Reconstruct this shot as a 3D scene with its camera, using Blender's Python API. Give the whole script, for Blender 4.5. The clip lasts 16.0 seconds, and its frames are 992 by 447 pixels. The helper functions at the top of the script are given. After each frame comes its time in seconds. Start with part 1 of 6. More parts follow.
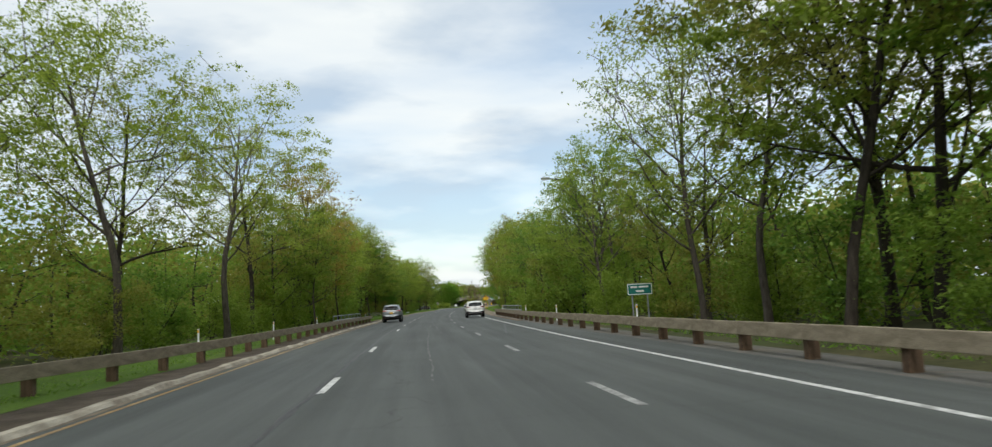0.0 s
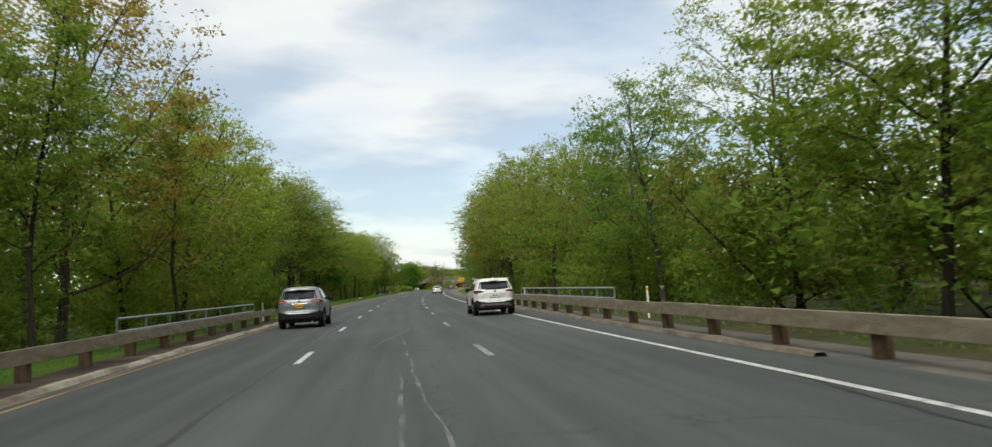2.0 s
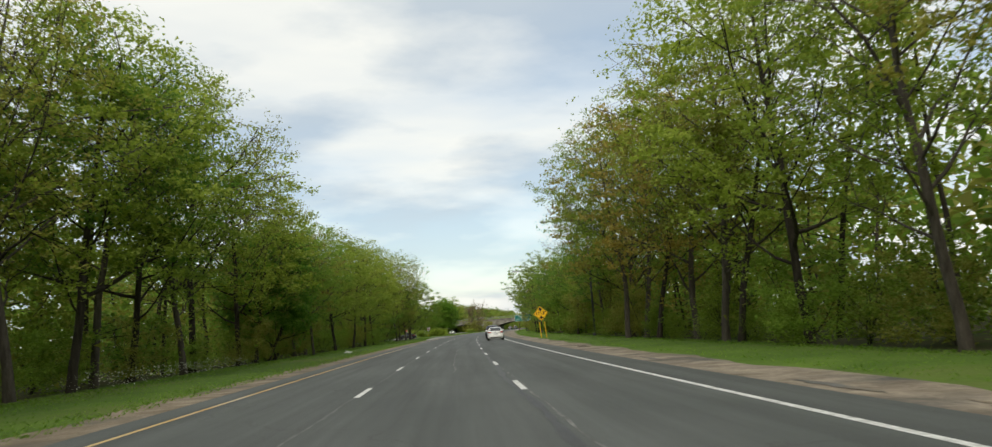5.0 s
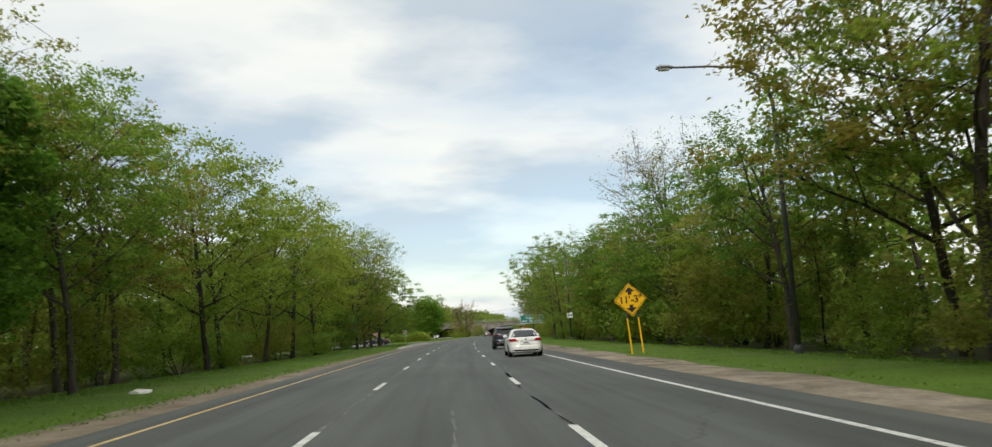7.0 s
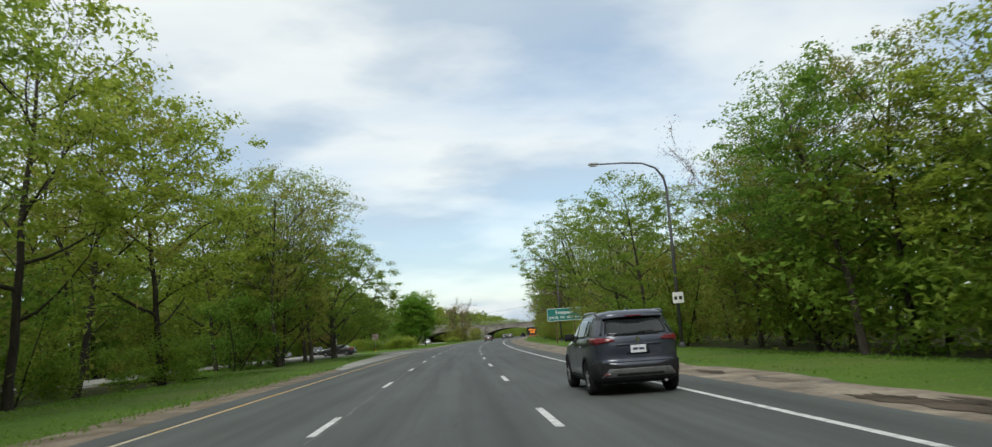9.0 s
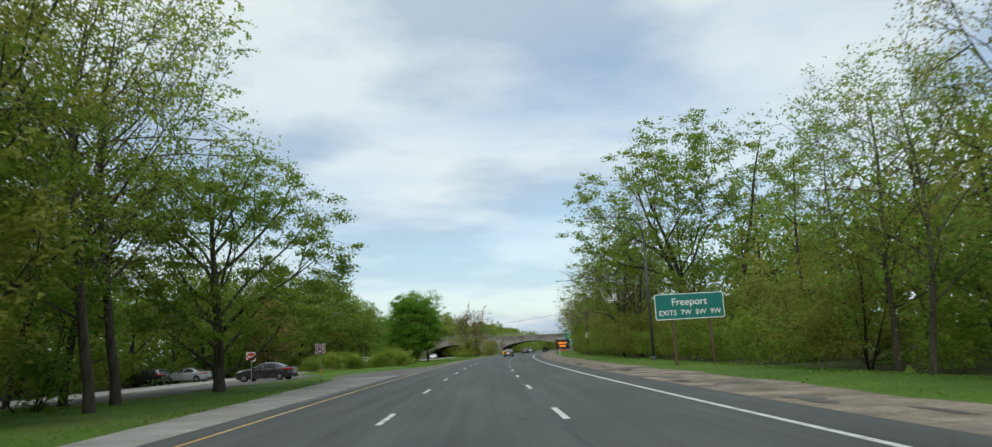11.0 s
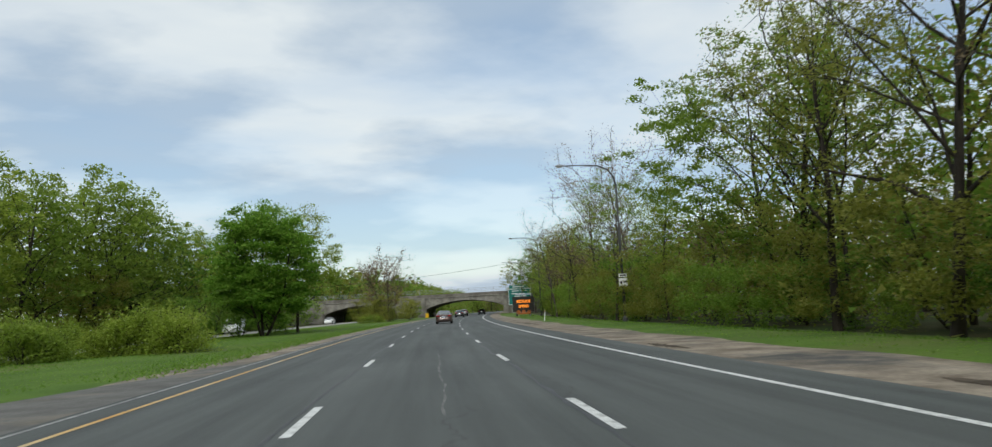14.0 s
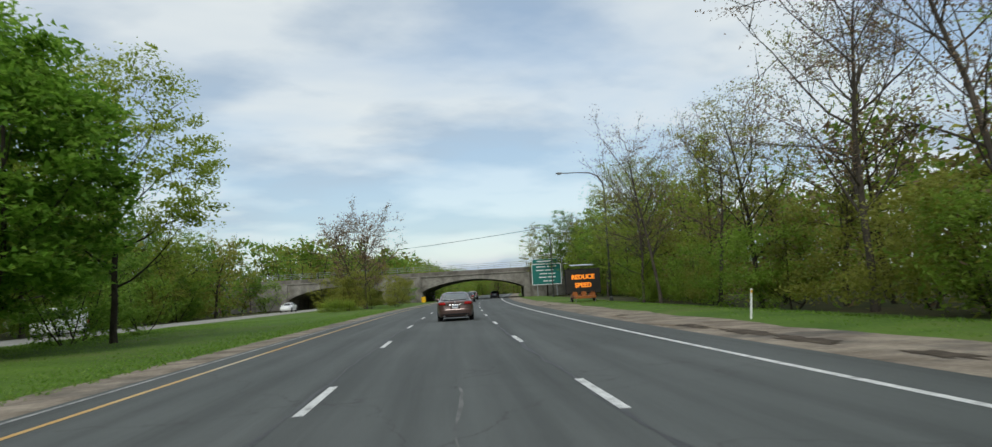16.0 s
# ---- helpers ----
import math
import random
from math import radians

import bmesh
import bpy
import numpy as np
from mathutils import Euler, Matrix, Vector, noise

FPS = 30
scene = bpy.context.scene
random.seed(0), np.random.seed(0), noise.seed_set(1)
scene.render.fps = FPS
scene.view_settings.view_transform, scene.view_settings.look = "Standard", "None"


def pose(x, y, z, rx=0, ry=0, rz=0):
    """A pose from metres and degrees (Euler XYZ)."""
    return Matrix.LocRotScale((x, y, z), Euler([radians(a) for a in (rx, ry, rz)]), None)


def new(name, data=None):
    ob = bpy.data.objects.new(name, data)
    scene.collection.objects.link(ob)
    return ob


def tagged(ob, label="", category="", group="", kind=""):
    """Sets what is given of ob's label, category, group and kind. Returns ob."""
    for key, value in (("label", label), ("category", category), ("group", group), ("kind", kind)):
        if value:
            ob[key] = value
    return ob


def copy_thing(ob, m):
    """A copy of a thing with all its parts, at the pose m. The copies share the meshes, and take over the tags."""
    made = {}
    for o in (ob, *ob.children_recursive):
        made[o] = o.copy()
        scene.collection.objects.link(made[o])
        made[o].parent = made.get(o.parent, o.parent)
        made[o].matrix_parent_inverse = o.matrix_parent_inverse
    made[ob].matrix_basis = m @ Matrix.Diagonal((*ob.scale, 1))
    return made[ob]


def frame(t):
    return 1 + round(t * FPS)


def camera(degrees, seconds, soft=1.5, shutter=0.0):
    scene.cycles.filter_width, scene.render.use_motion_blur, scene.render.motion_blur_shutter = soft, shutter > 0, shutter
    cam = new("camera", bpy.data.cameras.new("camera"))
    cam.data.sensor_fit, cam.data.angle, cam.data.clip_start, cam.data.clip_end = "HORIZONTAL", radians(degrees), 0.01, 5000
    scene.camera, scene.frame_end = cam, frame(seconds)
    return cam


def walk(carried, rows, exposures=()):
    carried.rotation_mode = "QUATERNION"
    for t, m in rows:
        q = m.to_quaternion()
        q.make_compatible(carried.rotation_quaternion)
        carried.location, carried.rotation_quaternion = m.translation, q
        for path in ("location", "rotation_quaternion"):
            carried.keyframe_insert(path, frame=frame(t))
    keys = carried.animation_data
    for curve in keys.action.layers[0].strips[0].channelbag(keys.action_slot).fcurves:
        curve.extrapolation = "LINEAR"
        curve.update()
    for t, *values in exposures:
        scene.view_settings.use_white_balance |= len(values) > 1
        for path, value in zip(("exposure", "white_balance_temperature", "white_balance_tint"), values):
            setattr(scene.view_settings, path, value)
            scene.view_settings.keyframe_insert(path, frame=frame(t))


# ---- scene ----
cam = camera(64.89, 16.0, soft=1.3, shutter=0.12)
PATH = [  # seconds, x, y, z, pitch, roll, yaw
    (0.0, -0.532, -1.485, 1.382, 5.767, 3.151, -6.264),
    (0.5, -0.406, 9.620, 1.382, 5.024, 2.962, -7.356),
    (1.0, -0.211, 20.536, 1.382, 4.854, 2.785, -8.087),
    (1.5, 0.070, 31.007, 1.382, 4.833, 2.622, -9.147),
    (2.0, 0.456, 41.927, 1.382, 4.375, 3.241, -9.250),
    (2.5, 0.797, 53.182, 1.382, 3.872, 2.940, -8.538),
    (3.0, 1.282, 64.410, 1.382, 4.675, 3.993, -7.615),
    (5.5, 4.415, 124.341, 1.382, 7.723, 3.951, -6.672),
    (6.0, 5.080, 135.495, 1.382, 7.579, 4.618, -7.009),
    (6.5, 5.884, 146.709, 1.382, 7.522, 3.247, -7.328),
    (7.0, 6.793, 158.148, 1.382, 7.891, 3.130, -7.954),
    (7.5, 7.728, 169.635, 1.382, 7.618, 4.149, -7.802),
    (8.0, 8.743, 180.959, 1.382, 7.393, 4.036, -8.146),
    (10.5, 14.100, 237.068, 1.382, 9.541, 3.497, -8.059),
    (11.0, 15.147, 248.209, 1.382, 9.240, 3.274, -7.536),
    (11.5, 16.183, 259.298, 1.382, 6.988, 3.400, -7.704),
    (12.0, 17.353, 270.301, 1.382, 7.272, 3.391, -7.753),
    (12.5, 18.559, 281.149, 1.382, 6.794, 3.534, -11.451),
    (13.0, 19.794, 291.783, 1.382, 6.210, 3.484, -12.451),
    (13.5, 21.411, 303.813, 1.382, 6.075, 3.948, -12.770),
    (14.0, 23.061, 315.573, 1.382, 6.217, 3.188, -13.576),
    (14.5, 24.823, 327.398, 1.382, 5.396, 3.444, -13.188),
    (15.0, 26.722, 339.743, 1.382, 5.628, 3.697, -12.436),
    (15.5, 28.626, 351.508, 1.382, 4.789, 3.827, -13.068),
    (16.0, 30.661, 363.580, 1.382, 4.961, 3.259, -13.699),
]
walk(cam, [(t, pose(x, y, z, 90 + pitch, roll, yaw)) for t, x, y, z, pitch, roll, yaw in PATH],
     [(0.0, -0.24, 6450, 5), (3.0, -0.27, 6800, 6), (5.5, -0.24, 6900, 5), (8.0, -0.22, 6700, 5), (10.5, -0.42, 6150, 2), (12.0, -0.42, 6250, 3), (16.0, -0.52, 6250, 4)])

# ---- the parkway's line: heading in degrees every 40 m from s = -33.07 ----
HEADING = [1.14, 0.0, -1.18, -2.41, -3.72, -4.6, -5.12, -5.91, -7.03, -8.19, -9.42, -10.89, -12.17, -13.33, -14.4, -15.43]
GRID = np.arange(-160.0, 1301.0, 2.0)
TURN = np.radians(np.interp(GRID, np.arange(-33.07, 567.0, 40.0), HEADING))
LINE_X = np.concatenate([[0], np.cumsum(-(np.sin(TURN[1:]) + np.sin(TURN[:-1])))])
LINE_Y = np.concatenate([[0], np.cumsum(np.cos(TURN[1:]) + np.cos(TURN[:-1]))])
LINE_X -= np.interp(6.93, GRID, LINE_X)
LINE_Y -= np.interp(6.93, GRID, LINE_Y)


def along(s, o, z=0.0):
    """The place s metres along the road and o metres to the right of its middle."""
    a = np.interp(s, GRID, TURN)
    return Vector((np.interp(s, GRID, LINE_X) + o * math.cos(a), np.interp(s, GRID, LINE_Y) + o * math.sin(a), z))


def stand(s, o, z=0.0, turn=0.0):
    """A pose at that place whose y axis points along the road, turned by some degrees."""
    a = float(np.interp(s, GRID, TURN))
    return Matrix.Translation(along(s, o, z)) @ Matrix.Rotation(a + radians(turn), 4, "Z")


# ---- world and light: a bright, broken overcast ----
SUN_ELEVATION, SUN_AZIMUTH = 42.0, 200.0
world = bpy.data.worlds.new("sky")
scene.world = world
world.use_nodes = True
wn, wl = world.node_tree.nodes, world.node_tree.links
wn.clear()
w_out, w_back = wn.new("ShaderNodeOutputWorld"), wn.new("ShaderNodeBackground")
w_sky = wn.new("ShaderNodeTexSky")
w_sky.sky_type, w_sky.sun_disc = "NISHITA", False
w_sky.sun_elevation, w_sky.sun_rotation = radians(SUN_ELEVATION), radians(SUN_AZIMUTH)
w_dim = wn.new("ShaderNodeVectorMath")
w_dim.operation = "SCALE"
w_dim.inputs["Scale"].default_value = 0.19
w_geo, w_sep = wn.new("ShaderNodeTexCoord"), wn.new("ShaderNodeSeparateXYZ")
w_up = wn.new("ShaderNodeMath")
w_up.operation, w_up.inputs[1].default_value = "MAXIMUM", 0.03
w_lift = wn.new("ShaderNodeMath")
w_lift.operation, w_lift.inputs[1].default_value = "ADD", 0.22
w_flat = wn.new("ShaderNodeVectorMath")
w_flat.operation = "DIVIDE"
w_join = wn.new("ShaderNodeCombineXYZ")
w_map = wn.new("ShaderNodeMapping")
w_map.inputs["Rotation"].default_value = (0, 0, radians(-38))
w_map.inputs["Scale"].default_value = (0.6, 0.8, 1.0)
w_map.inputs["Location"].default_value = (3.1, 1.7, 0.0)
w_noise = wn.new("ShaderNodeTexNoise")
w_noise.inputs["Scale"].default_value, w_noise.inputs["Detail"].default_value = 1.1, 6.0
w_noise.inputs["Roughness"].default_value = 0.5
w_noise.inputs["Distortion"].default_value = 0.25
w_cover = wn.new("ShaderNodeValToRGB")
w_cover.color_ramp.elements[0].position, w_cover.color_ramp.elements[0].color = 0.36, (0.5, 0.5, 0.5, 1)
w_cover.color_ramp.elements[1].position, w_cover.color_ramp.elements[1].color = 0.54, (1, 1, 1, 1)
w_noise2 = wn.new("ShaderNodeTexNoise")
w_noise2.inputs["Scale"].default_value, w_noise2.inputs["Detail"].default_value = 2.3, 7.0
w_cloud = wn.new("ShaderNodeValToRGB")
w_cloud.color_ramp.elements[0].position, w_cloud.color_ramp.elements[0].color = 0.42, (0.70, 0.79, 0.92, 1)
w_cloud.color_ramp.elements[1].position, w_cloud.color_ramp.elements[1].color = 0.56, (1.16, 1.17, 1.18, 1)
w_mix = wn.new("ShaderNodeMix")
w_mix.data_type = "RGBA"
wl.new(w_geo.outputs["Generated"], w_sep.inputs[0])
wl.new(w_sep.outputs["Z"], w_up.inputs[0])
wl.new(w_up.outputs[0], w_lift.inputs[0])
for k in range(3):
    wl.new(w_lift.outputs[0], w_join.inputs[k])
wl.new(w_geo.outputs["Generated"], w_flat.inputs[0])
wl.new(w_join.outputs[0], w_flat.inputs[1])
wl.new(w_flat.outputs[0], w_map.inputs["Vector"])
wl.new(w_map.outputs[0], w_noise.inputs["Vector"])
wl.new(w_map.outputs[0], w_noise2.inputs["Vector"])
wl.new(w_noise.outputs["Fac"], w_cover.inputs[0])
wl.new(w_noise2.outputs["Fac"], w_cloud.inputs[0])
wl.new(w_sky.outputs[0], w_dim.inputs[0])
wl.new(w_cover.outputs[0], w_mix.inputs["Factor"])
wl.new(w_dim.outputs[0], w_mix.inputs["A"])
wl.new(w_cloud.outputs[0], w_mix.inputs["B"])
wl.new(w_mix.outputs["Result"], w_back.inputs["Color"])
w_back.inputs["Strength"].default_value = 1.0
wl.new(w_back.outputs[0], w_out.inputs[0])

sun = new("sun", bpy.data.lights.new("sun", "SUN"))
sun.data.energy, sun.data.angle, sun.data.color = 2.55, radians(25), (1.0, 0.96, 0.9)
sun.matrix_world = Matrix.Rotation(radians(-SUN_AZIMUTH), 4, "Z") @ Matrix.Rotation(radians(SUN_ELEVATION - 90), 4, "X")

# ---- materials ----
def shader(name, rough=0.6, metal=0.0):
    m = bpy.data.materials.new(name)
    m.use_nodes = True
    n, l = m.node_tree.nodes, m.node_tree.links
    b = n["Principled BSDF"]
    b.inputs["Roughness"].default_value, b.inputs["Metallic"].default_value = rough, metal
    return m, n, l, b


def noise_node(n, l, scale, detail=4.0, rough=0.55, stretch=None, source="Object"):
    c = n.new("ShaderNodeTexCoord")
    t = n.new("ShaderNodeTexNoise")
    t.inputs["Scale"].default_value, t.inputs["Detail"].default_value, t.inputs["Roughness"].default_value = scale, detail, rough
    if stretch:
        g = n.new("ShaderNodeMapping")
        g.inputs["Scale"].default_value = stretch
        l.new(c.outputs[source], g.inputs["Vector"])
        l.new(g.outputs[0], t.inputs["Vector"])
    else:
        l.new(c.outputs[source], t.inputs["Vector"])
    return t.outputs["Fac"]


def ramp(n, l, fac, stops):
    r = n.new("ShaderNodeValToRGB")
    while len(r.color_ramp.elements) < len(stops):
        r.color_ramp.elements.new(0.5)
    for e, (p, c) in zip(r.color_ramp.elements, stops):
        e.position, e.color = p, (*c, 1) if len(c) == 3 else c
    l.new(fac, r.inputs[0])
    return r.outputs[0]


def blend(n, l, fac, a, b, kind="MIX"):
    x = n.new("ShaderNodeMix")
    x.data_type, x.blend_type = "RGBA", kind
    for key, v in (("Factor", fac), ("A", a), ("B", b)):
        if isinstance(v, (int, float)):
            x.inputs[key].default_value = v
        elif isinstance(v, tuple):
            x.inputs[key].default_value = (*v, 1)
        else:
            l.new(v, x.inputs[key])
    return x.outputs["Result"]


def bump(n, l, b, height, strength=0.4, distance=0.02):
    u = n.new("ShaderNodeBump")
    u.inputs["Strength"].default_value, u.inputs["Distance"].default_value = strength, distance
    l.new(height, u.inputs["Height"])
    l.new(u.outputs[0], b.inputs["Normal"])


def mottled(name, dark, light, scale=6.0, rough=0.7, fine=60.0, bumpy=0.3, stretch=None, metal=0.0, dirt=None):
    """A surface with two scales of variation and a fine relief."""
    m, n, l, b = shader(name, rough, metal)
    if rough >= 0.85:
        b.inputs["Specular IOR Level"].default_value = 0.15
    a = noise_node(n, l, scale, 5.0, 0.6, stretch)
    f = noise_node(n, l, fine, 3.0, 0.6, stretch)
    c = ramp(n, l, a, [(0.32, dark), (0.68, light)])
    g = ramp(n, l, f, [(0.3, (0.72, 0.72, 0.72)), (0.7, (1.12, 1.12, 1.12))])
    c = blend(n, l, 1.0, c, g, "MULTIPLY")
    if dirt:
        d = ramp(n, l, noise_node(n, l, scale * 0.37, 6.0, 0.7), [(0.5, (0, 0, 0)), (0.68, (1, 1, 1))])
        c = blend(n, l, d, c, dirt)
    l.new(c, b.inputs["Base Color"])
    if bumpy:
        bump(n, l, b, f, bumpy, 0.01)
    return m


def asphalt(name):
    m, n, l, b = shader(name, 0.85)
    fine = noise_node(n, l, 45.0, 3.0, 0.7, source="UV")
    broad = noise_node(n, l, 0.35, 5.0, 0.6, (1.0, 0.35, 1.0), "UV")
    streak = noise_node(n, l, 1.1, 4.0, 0.6, (1.3, 0.03, 1.0), "UV")
    c = ramp(n, l, broad, [(0.3, (0.060, 0.066, 0.063)), (0.7, (0.085, 0.091, 0.087))])
    c = blend(n, l, 1.0, c, ramp(n, l, streak, [(0.3, (0.64, 0.64, 0.64)), (0.62, (1.13, 1.13, 1.13))]), "MULTIPLY")
    c = blend(n, l, 1.0, c, ramp(n, l, fine, [(0.25, (0.75, 0.75, 0.75)), (0.75, (1.22, 1.22, 1.22))]), "MULTIPLY")
    # thin tar lines and cracks
    co = n.new("ShaderNodeTexCoord")
    wob = n.new("ShaderNodeTexNoise")
    wob.inputs["Scale"].default_value, wob.inputs["Detail"].default_value = 0.5, 6.0
    l.new(co.outputs["UV"], wob.inputs["Vector"])
    vor = n.new("ShaderNodeTexVoronoi")
    vor.feature = "DISTANCE_TO_EDGE"
    vor.inputs["Scale"].default_value = 0.11
    mp = n.new("ShaderNodeVectorMath")
    mp.operation = "ADD"
    l.new(co.outputs["UV"], mp.inputs[0])
    sc = n.new("ShaderNodeVectorMath")
    sc.operation, sc.inputs["Scale"].default_value = "SCALE", 3.0
    l.new(wob.outputs["Color"], sc.inputs[0])
    l.new(sc.outputs[0], mp.inputs[1])
    l.new(mp.outputs[0], vor.inputs["Vector"])
    crack = ramp(n, l, vor.outputs["Distance"], [(0.0, (0.7, 0.7, 0.7)), (0.0035, (0, 0, 0))])
    c = blend(n, l, crack, c, (0.035, 0.034, 0.033))
    l.new(c, b.inputs["Base Color"])
    bump(n, l, b, fine, 0.5, 0.008)
    return m


def foliage(name, dark, light, tip, through_amount=0.6):
    m, n, l, b = shader(name, 0.55)
    g = n.new("ShaderNodeNewGeometry")
    oi = n.new("ShaderNodeObjectInfo")
    c = ramp(n, l, g.outputs["Random Per Island"], [(0.0, dark), (0.6, light), (1.0, tip)])
    h = n.new("ShaderNodeHueSaturation")
    r1 = n.new("ShaderNodeMapRange")
    r1.inputs["To Min"].default_value, r1.inputs["To Max"].default_value = 0.492, 0.515
    l.new(oi.outputs["Random"], r1.inputs["Value"])
    l.new(r1.outputs[0], h.inputs["Hue"])
    r2 = n.new("ShaderNodeMapRange")
    r2.inputs["To Min"].default_value, r2.inputs["To Max"].default_value = 1.2, 0.88
    l.new(oi.outputs["Random"], r2.inputs["Value"])
    l.new(r2.outputs[0], h.inputs["Value"])
    l.new(c, h.inputs["Color"])
    l.new(h.outputs[0], b.inputs["Base Color"])
    b.inputs["Specular IOR Level"].default_value = 0.15
    t = n.new("ShaderNodeBsdfTranslucent")
    l.new(blend(n, l, 1.0, h.outputs[0], (1.32, 1.25, 1.15), "MULTIPLY"), t.inputs["Color"])
    x = n.new("ShaderNodeMixShader")
    x.inputs[0].default_value = through_amount
    l.new(b.outputs[0], x.inputs[1])
    l.new(t.outputs[0], x.inputs[2])
    l.new(x.outputs[0], n["Material Output"].inputs["Surface"])
    return m


def paint(name, colour, rough=0.3, metal=0.0, coat=0.6, grime=(0.12, 0.11, 0.10)):
    m, n, l, b = shader(name, rough, metal)
    d = noise_node(n, l, 3.0, 6.0, 0.7)
    c = blend(n, l, ramp(n, l, d, [(0.45, (0, 0, 0)), (0.9, (0.5, 0.5, 0.5))]), colour, grime)
    l.new(c, b.inputs["Base Color"])
    b.inputs["Coat Weight"].default_value = coat
    b.inputs["Coat Roughness"].default_value = 0.08
    return m


def glow(name, colour, strength):
    m, n, l, b = shader(name, 0.4)
    b.inputs["Base Color"].default_value = (*colour, 1)
    b.inputs["Emission Color"].default_value, b.inputs["Emission Strength"].default_value = (*colour, 1), strength
    return m


ASPHALT = asphalt("asphalt")
OLD_ASPHALT = mottled("old_asphalt", (0.10, 0.095, 0.088), (0.17, 0.165, 0.155), 0.8, 0.9, 30.0, 0.4, dirt=(0.20, 0.17, 0.13))
CONCRETE_APRON = mottled("worn_concrete", (0.25, 0.24, 0.22), (0.39, 0.38, 0.355), 0.5, 0.9, 20.0, 0.3, dirt=(0.22, 0.20, 0.17))
DARK_DIRT = mottled("dark_damp_dirt", (0.05, 0.04, 0.031), (0.115, 0.09, 0.068), 0.9, 0.95, 14.0, 0.6, dirt=(0.15, 0.12, 0.09))
PALE_KERB = mottled("dusty_kerb_paint", (0.30, 0.26, 0.20), (0.55, 0.50, 0.41), 1.2, 0.85, 25.0, 0.3, dirt=(0.16, 0.13, 0.10))
DIRT = mottled("sandy_dirt", (0.15, 0.115, 0.08), (0.30, 0.25, 0.19), 0.9, 0.95, 14.0, 0.6, dirt=(0.11, 0.10, 0.085))
GRAVEL = mottled("sandy_gravel", (0.15, 0.12, 0.092), (0.36, 0.305, 0.24), 0.7, 0.95, 9.0, 0.7, dirt=(0.085, 0.082, 0.078))
FOREST_FLOOR = mottled("leaf_litter", (0.045, 0.05, 0.02), (0.10, 0.09, 0.045), 0.35, 0.95, 5.0, 0.5, dirt=(0.05, 0.085, 0.02))
TURF = mottled("turf", (0.062, 0.118, 0.015), (0.108, 0.178, 0.025), 0.25, 0.9, 9.0, 0.6, dirt=(0.12, 0.14, 0.04))
GRASS = foliage("grass_blades", (0.11, 0.20, 0.025), (0.16, 0.26, 0.04), (0.21, 0.29, 0.07), 0.5)
WHITE_LINE = mottled("worn_white_paint", (0.52, 0.52, 0.50), (0.78, 0.78, 0.76), 8.0, 0.7, 45.0, 0.2, dirt=(0.20, 0.20, 0.19))
FAINT_LINE = mottled("rubbed_white_paint", (0.16, 0.16, 0.155), (0.45, 0.45, 0.43), 3.0, 0.8, 25.0, 0.2, dirt=(0.11, 0.11, 0.11))
PALE_CRACK = mottled("scuffed_crack", (0.085, 0.085, 0.083), (0.24, 0.24, 0.23), 1.3, 0.85, 25.0, 0.2, dirt=(0.088, 0.09, 0.09))
YELLOW_LINE = mottled("worn_yellow_paint", (0.50, 0.27, 0.05), (0.62, 0.46, 0.22), 0.25, 0.7, 25.0, 0.2, dirt=(0.50, 0.46, 0.36))
FADED_YELLOW = mottled("faded_yellow_paint", (0.30, 0.17, 0.045), (0.44, 0.31, 0.14), 0.9, 0.8, 25.0, 0.2, dirt=(0.12, 0.10, 0.08))
TAR = mottled("sealing_tar", (0.025, 0.025, 0.026), (0.05, 0.05, 0.05), 2.0, 0.6, 30.0, 0.3)
BARK = mottled("grey_brown_bark", (0.055, 0.045, 0.035), (0.13, 0.11, 0.09), 2.5, 0.9, 14.0, 0.8, (3.0, 3.0, 0.6))
DARK_BARK = mottled("dark_bark", (0.028, 0.023, 0.018), (0.07, 0.058, 0.045), 2.5, 0.9, 14.0, 0.8, (3.0, 3.0, 0.6))
LEAF_FRESH = foliage("fresh_leaves", (0.14, 0.20, 0.025), (0.22, 0.30, 0.042), (0.31, 0.38, 0.08))
LEAF_GREEN = foliage("green_leaves", (0.10, 0.18, 0.024), (0.165, 0.27, 0.040), (0.24, 0.34, 0.068))
LEAF_DEEP = foliage("deep_green_leaves", (0.085, 0.18, 0.02), (0.15, 0.28, 0.036), (0.23, 0.36, 0.06))
LEAF_OLIVE = foliage("olive_leaves", (0.15, 0.165, 0.028), (0.235, 0.245, 0.048), (0.31, 0.31, 0.085))
LEAF_OCHRE = foliage("ochre_leaves", (0.19, 0.16, 0.03), (0.29, 0.24, 0.05), (0.36, 0.32, 0.09))
LEAF_BUD = foliage("reddish_buds", (0.14, 0.09, 0.055), (0.22, 0.15, 0.09), (0.30, 0.24, 0.15), 0.3)
LEAF_RUST = foliage("rusty_leaves", (0.25, 0.14, 0.05), (0.36, 0.22, 0.085), (0.42, 0.30, 0.13), 0.3)
TIMBER = mottled("weathered_timber", (0.20, 0.165, 0.115), (0.34, 0.29, 0.21), 1.5, 0.85, 18.0, 0.5, (1.0, 1.0, 4.0))
POST_WOOD = mottled("stained_post_wood", (0.07, 0.045, 0.028), (0.15, 0.10, 0.065), 3.0, 0.85, 20.0, 0.5, (4.0, 4.0, 1.0))
STEEL = mottled("galvanised_steel", (0.30, 0.31, 0.32), (0.42, 0.43, 0.44), 5.0, 0.45, 40.0, 0.1, metal=0.7)
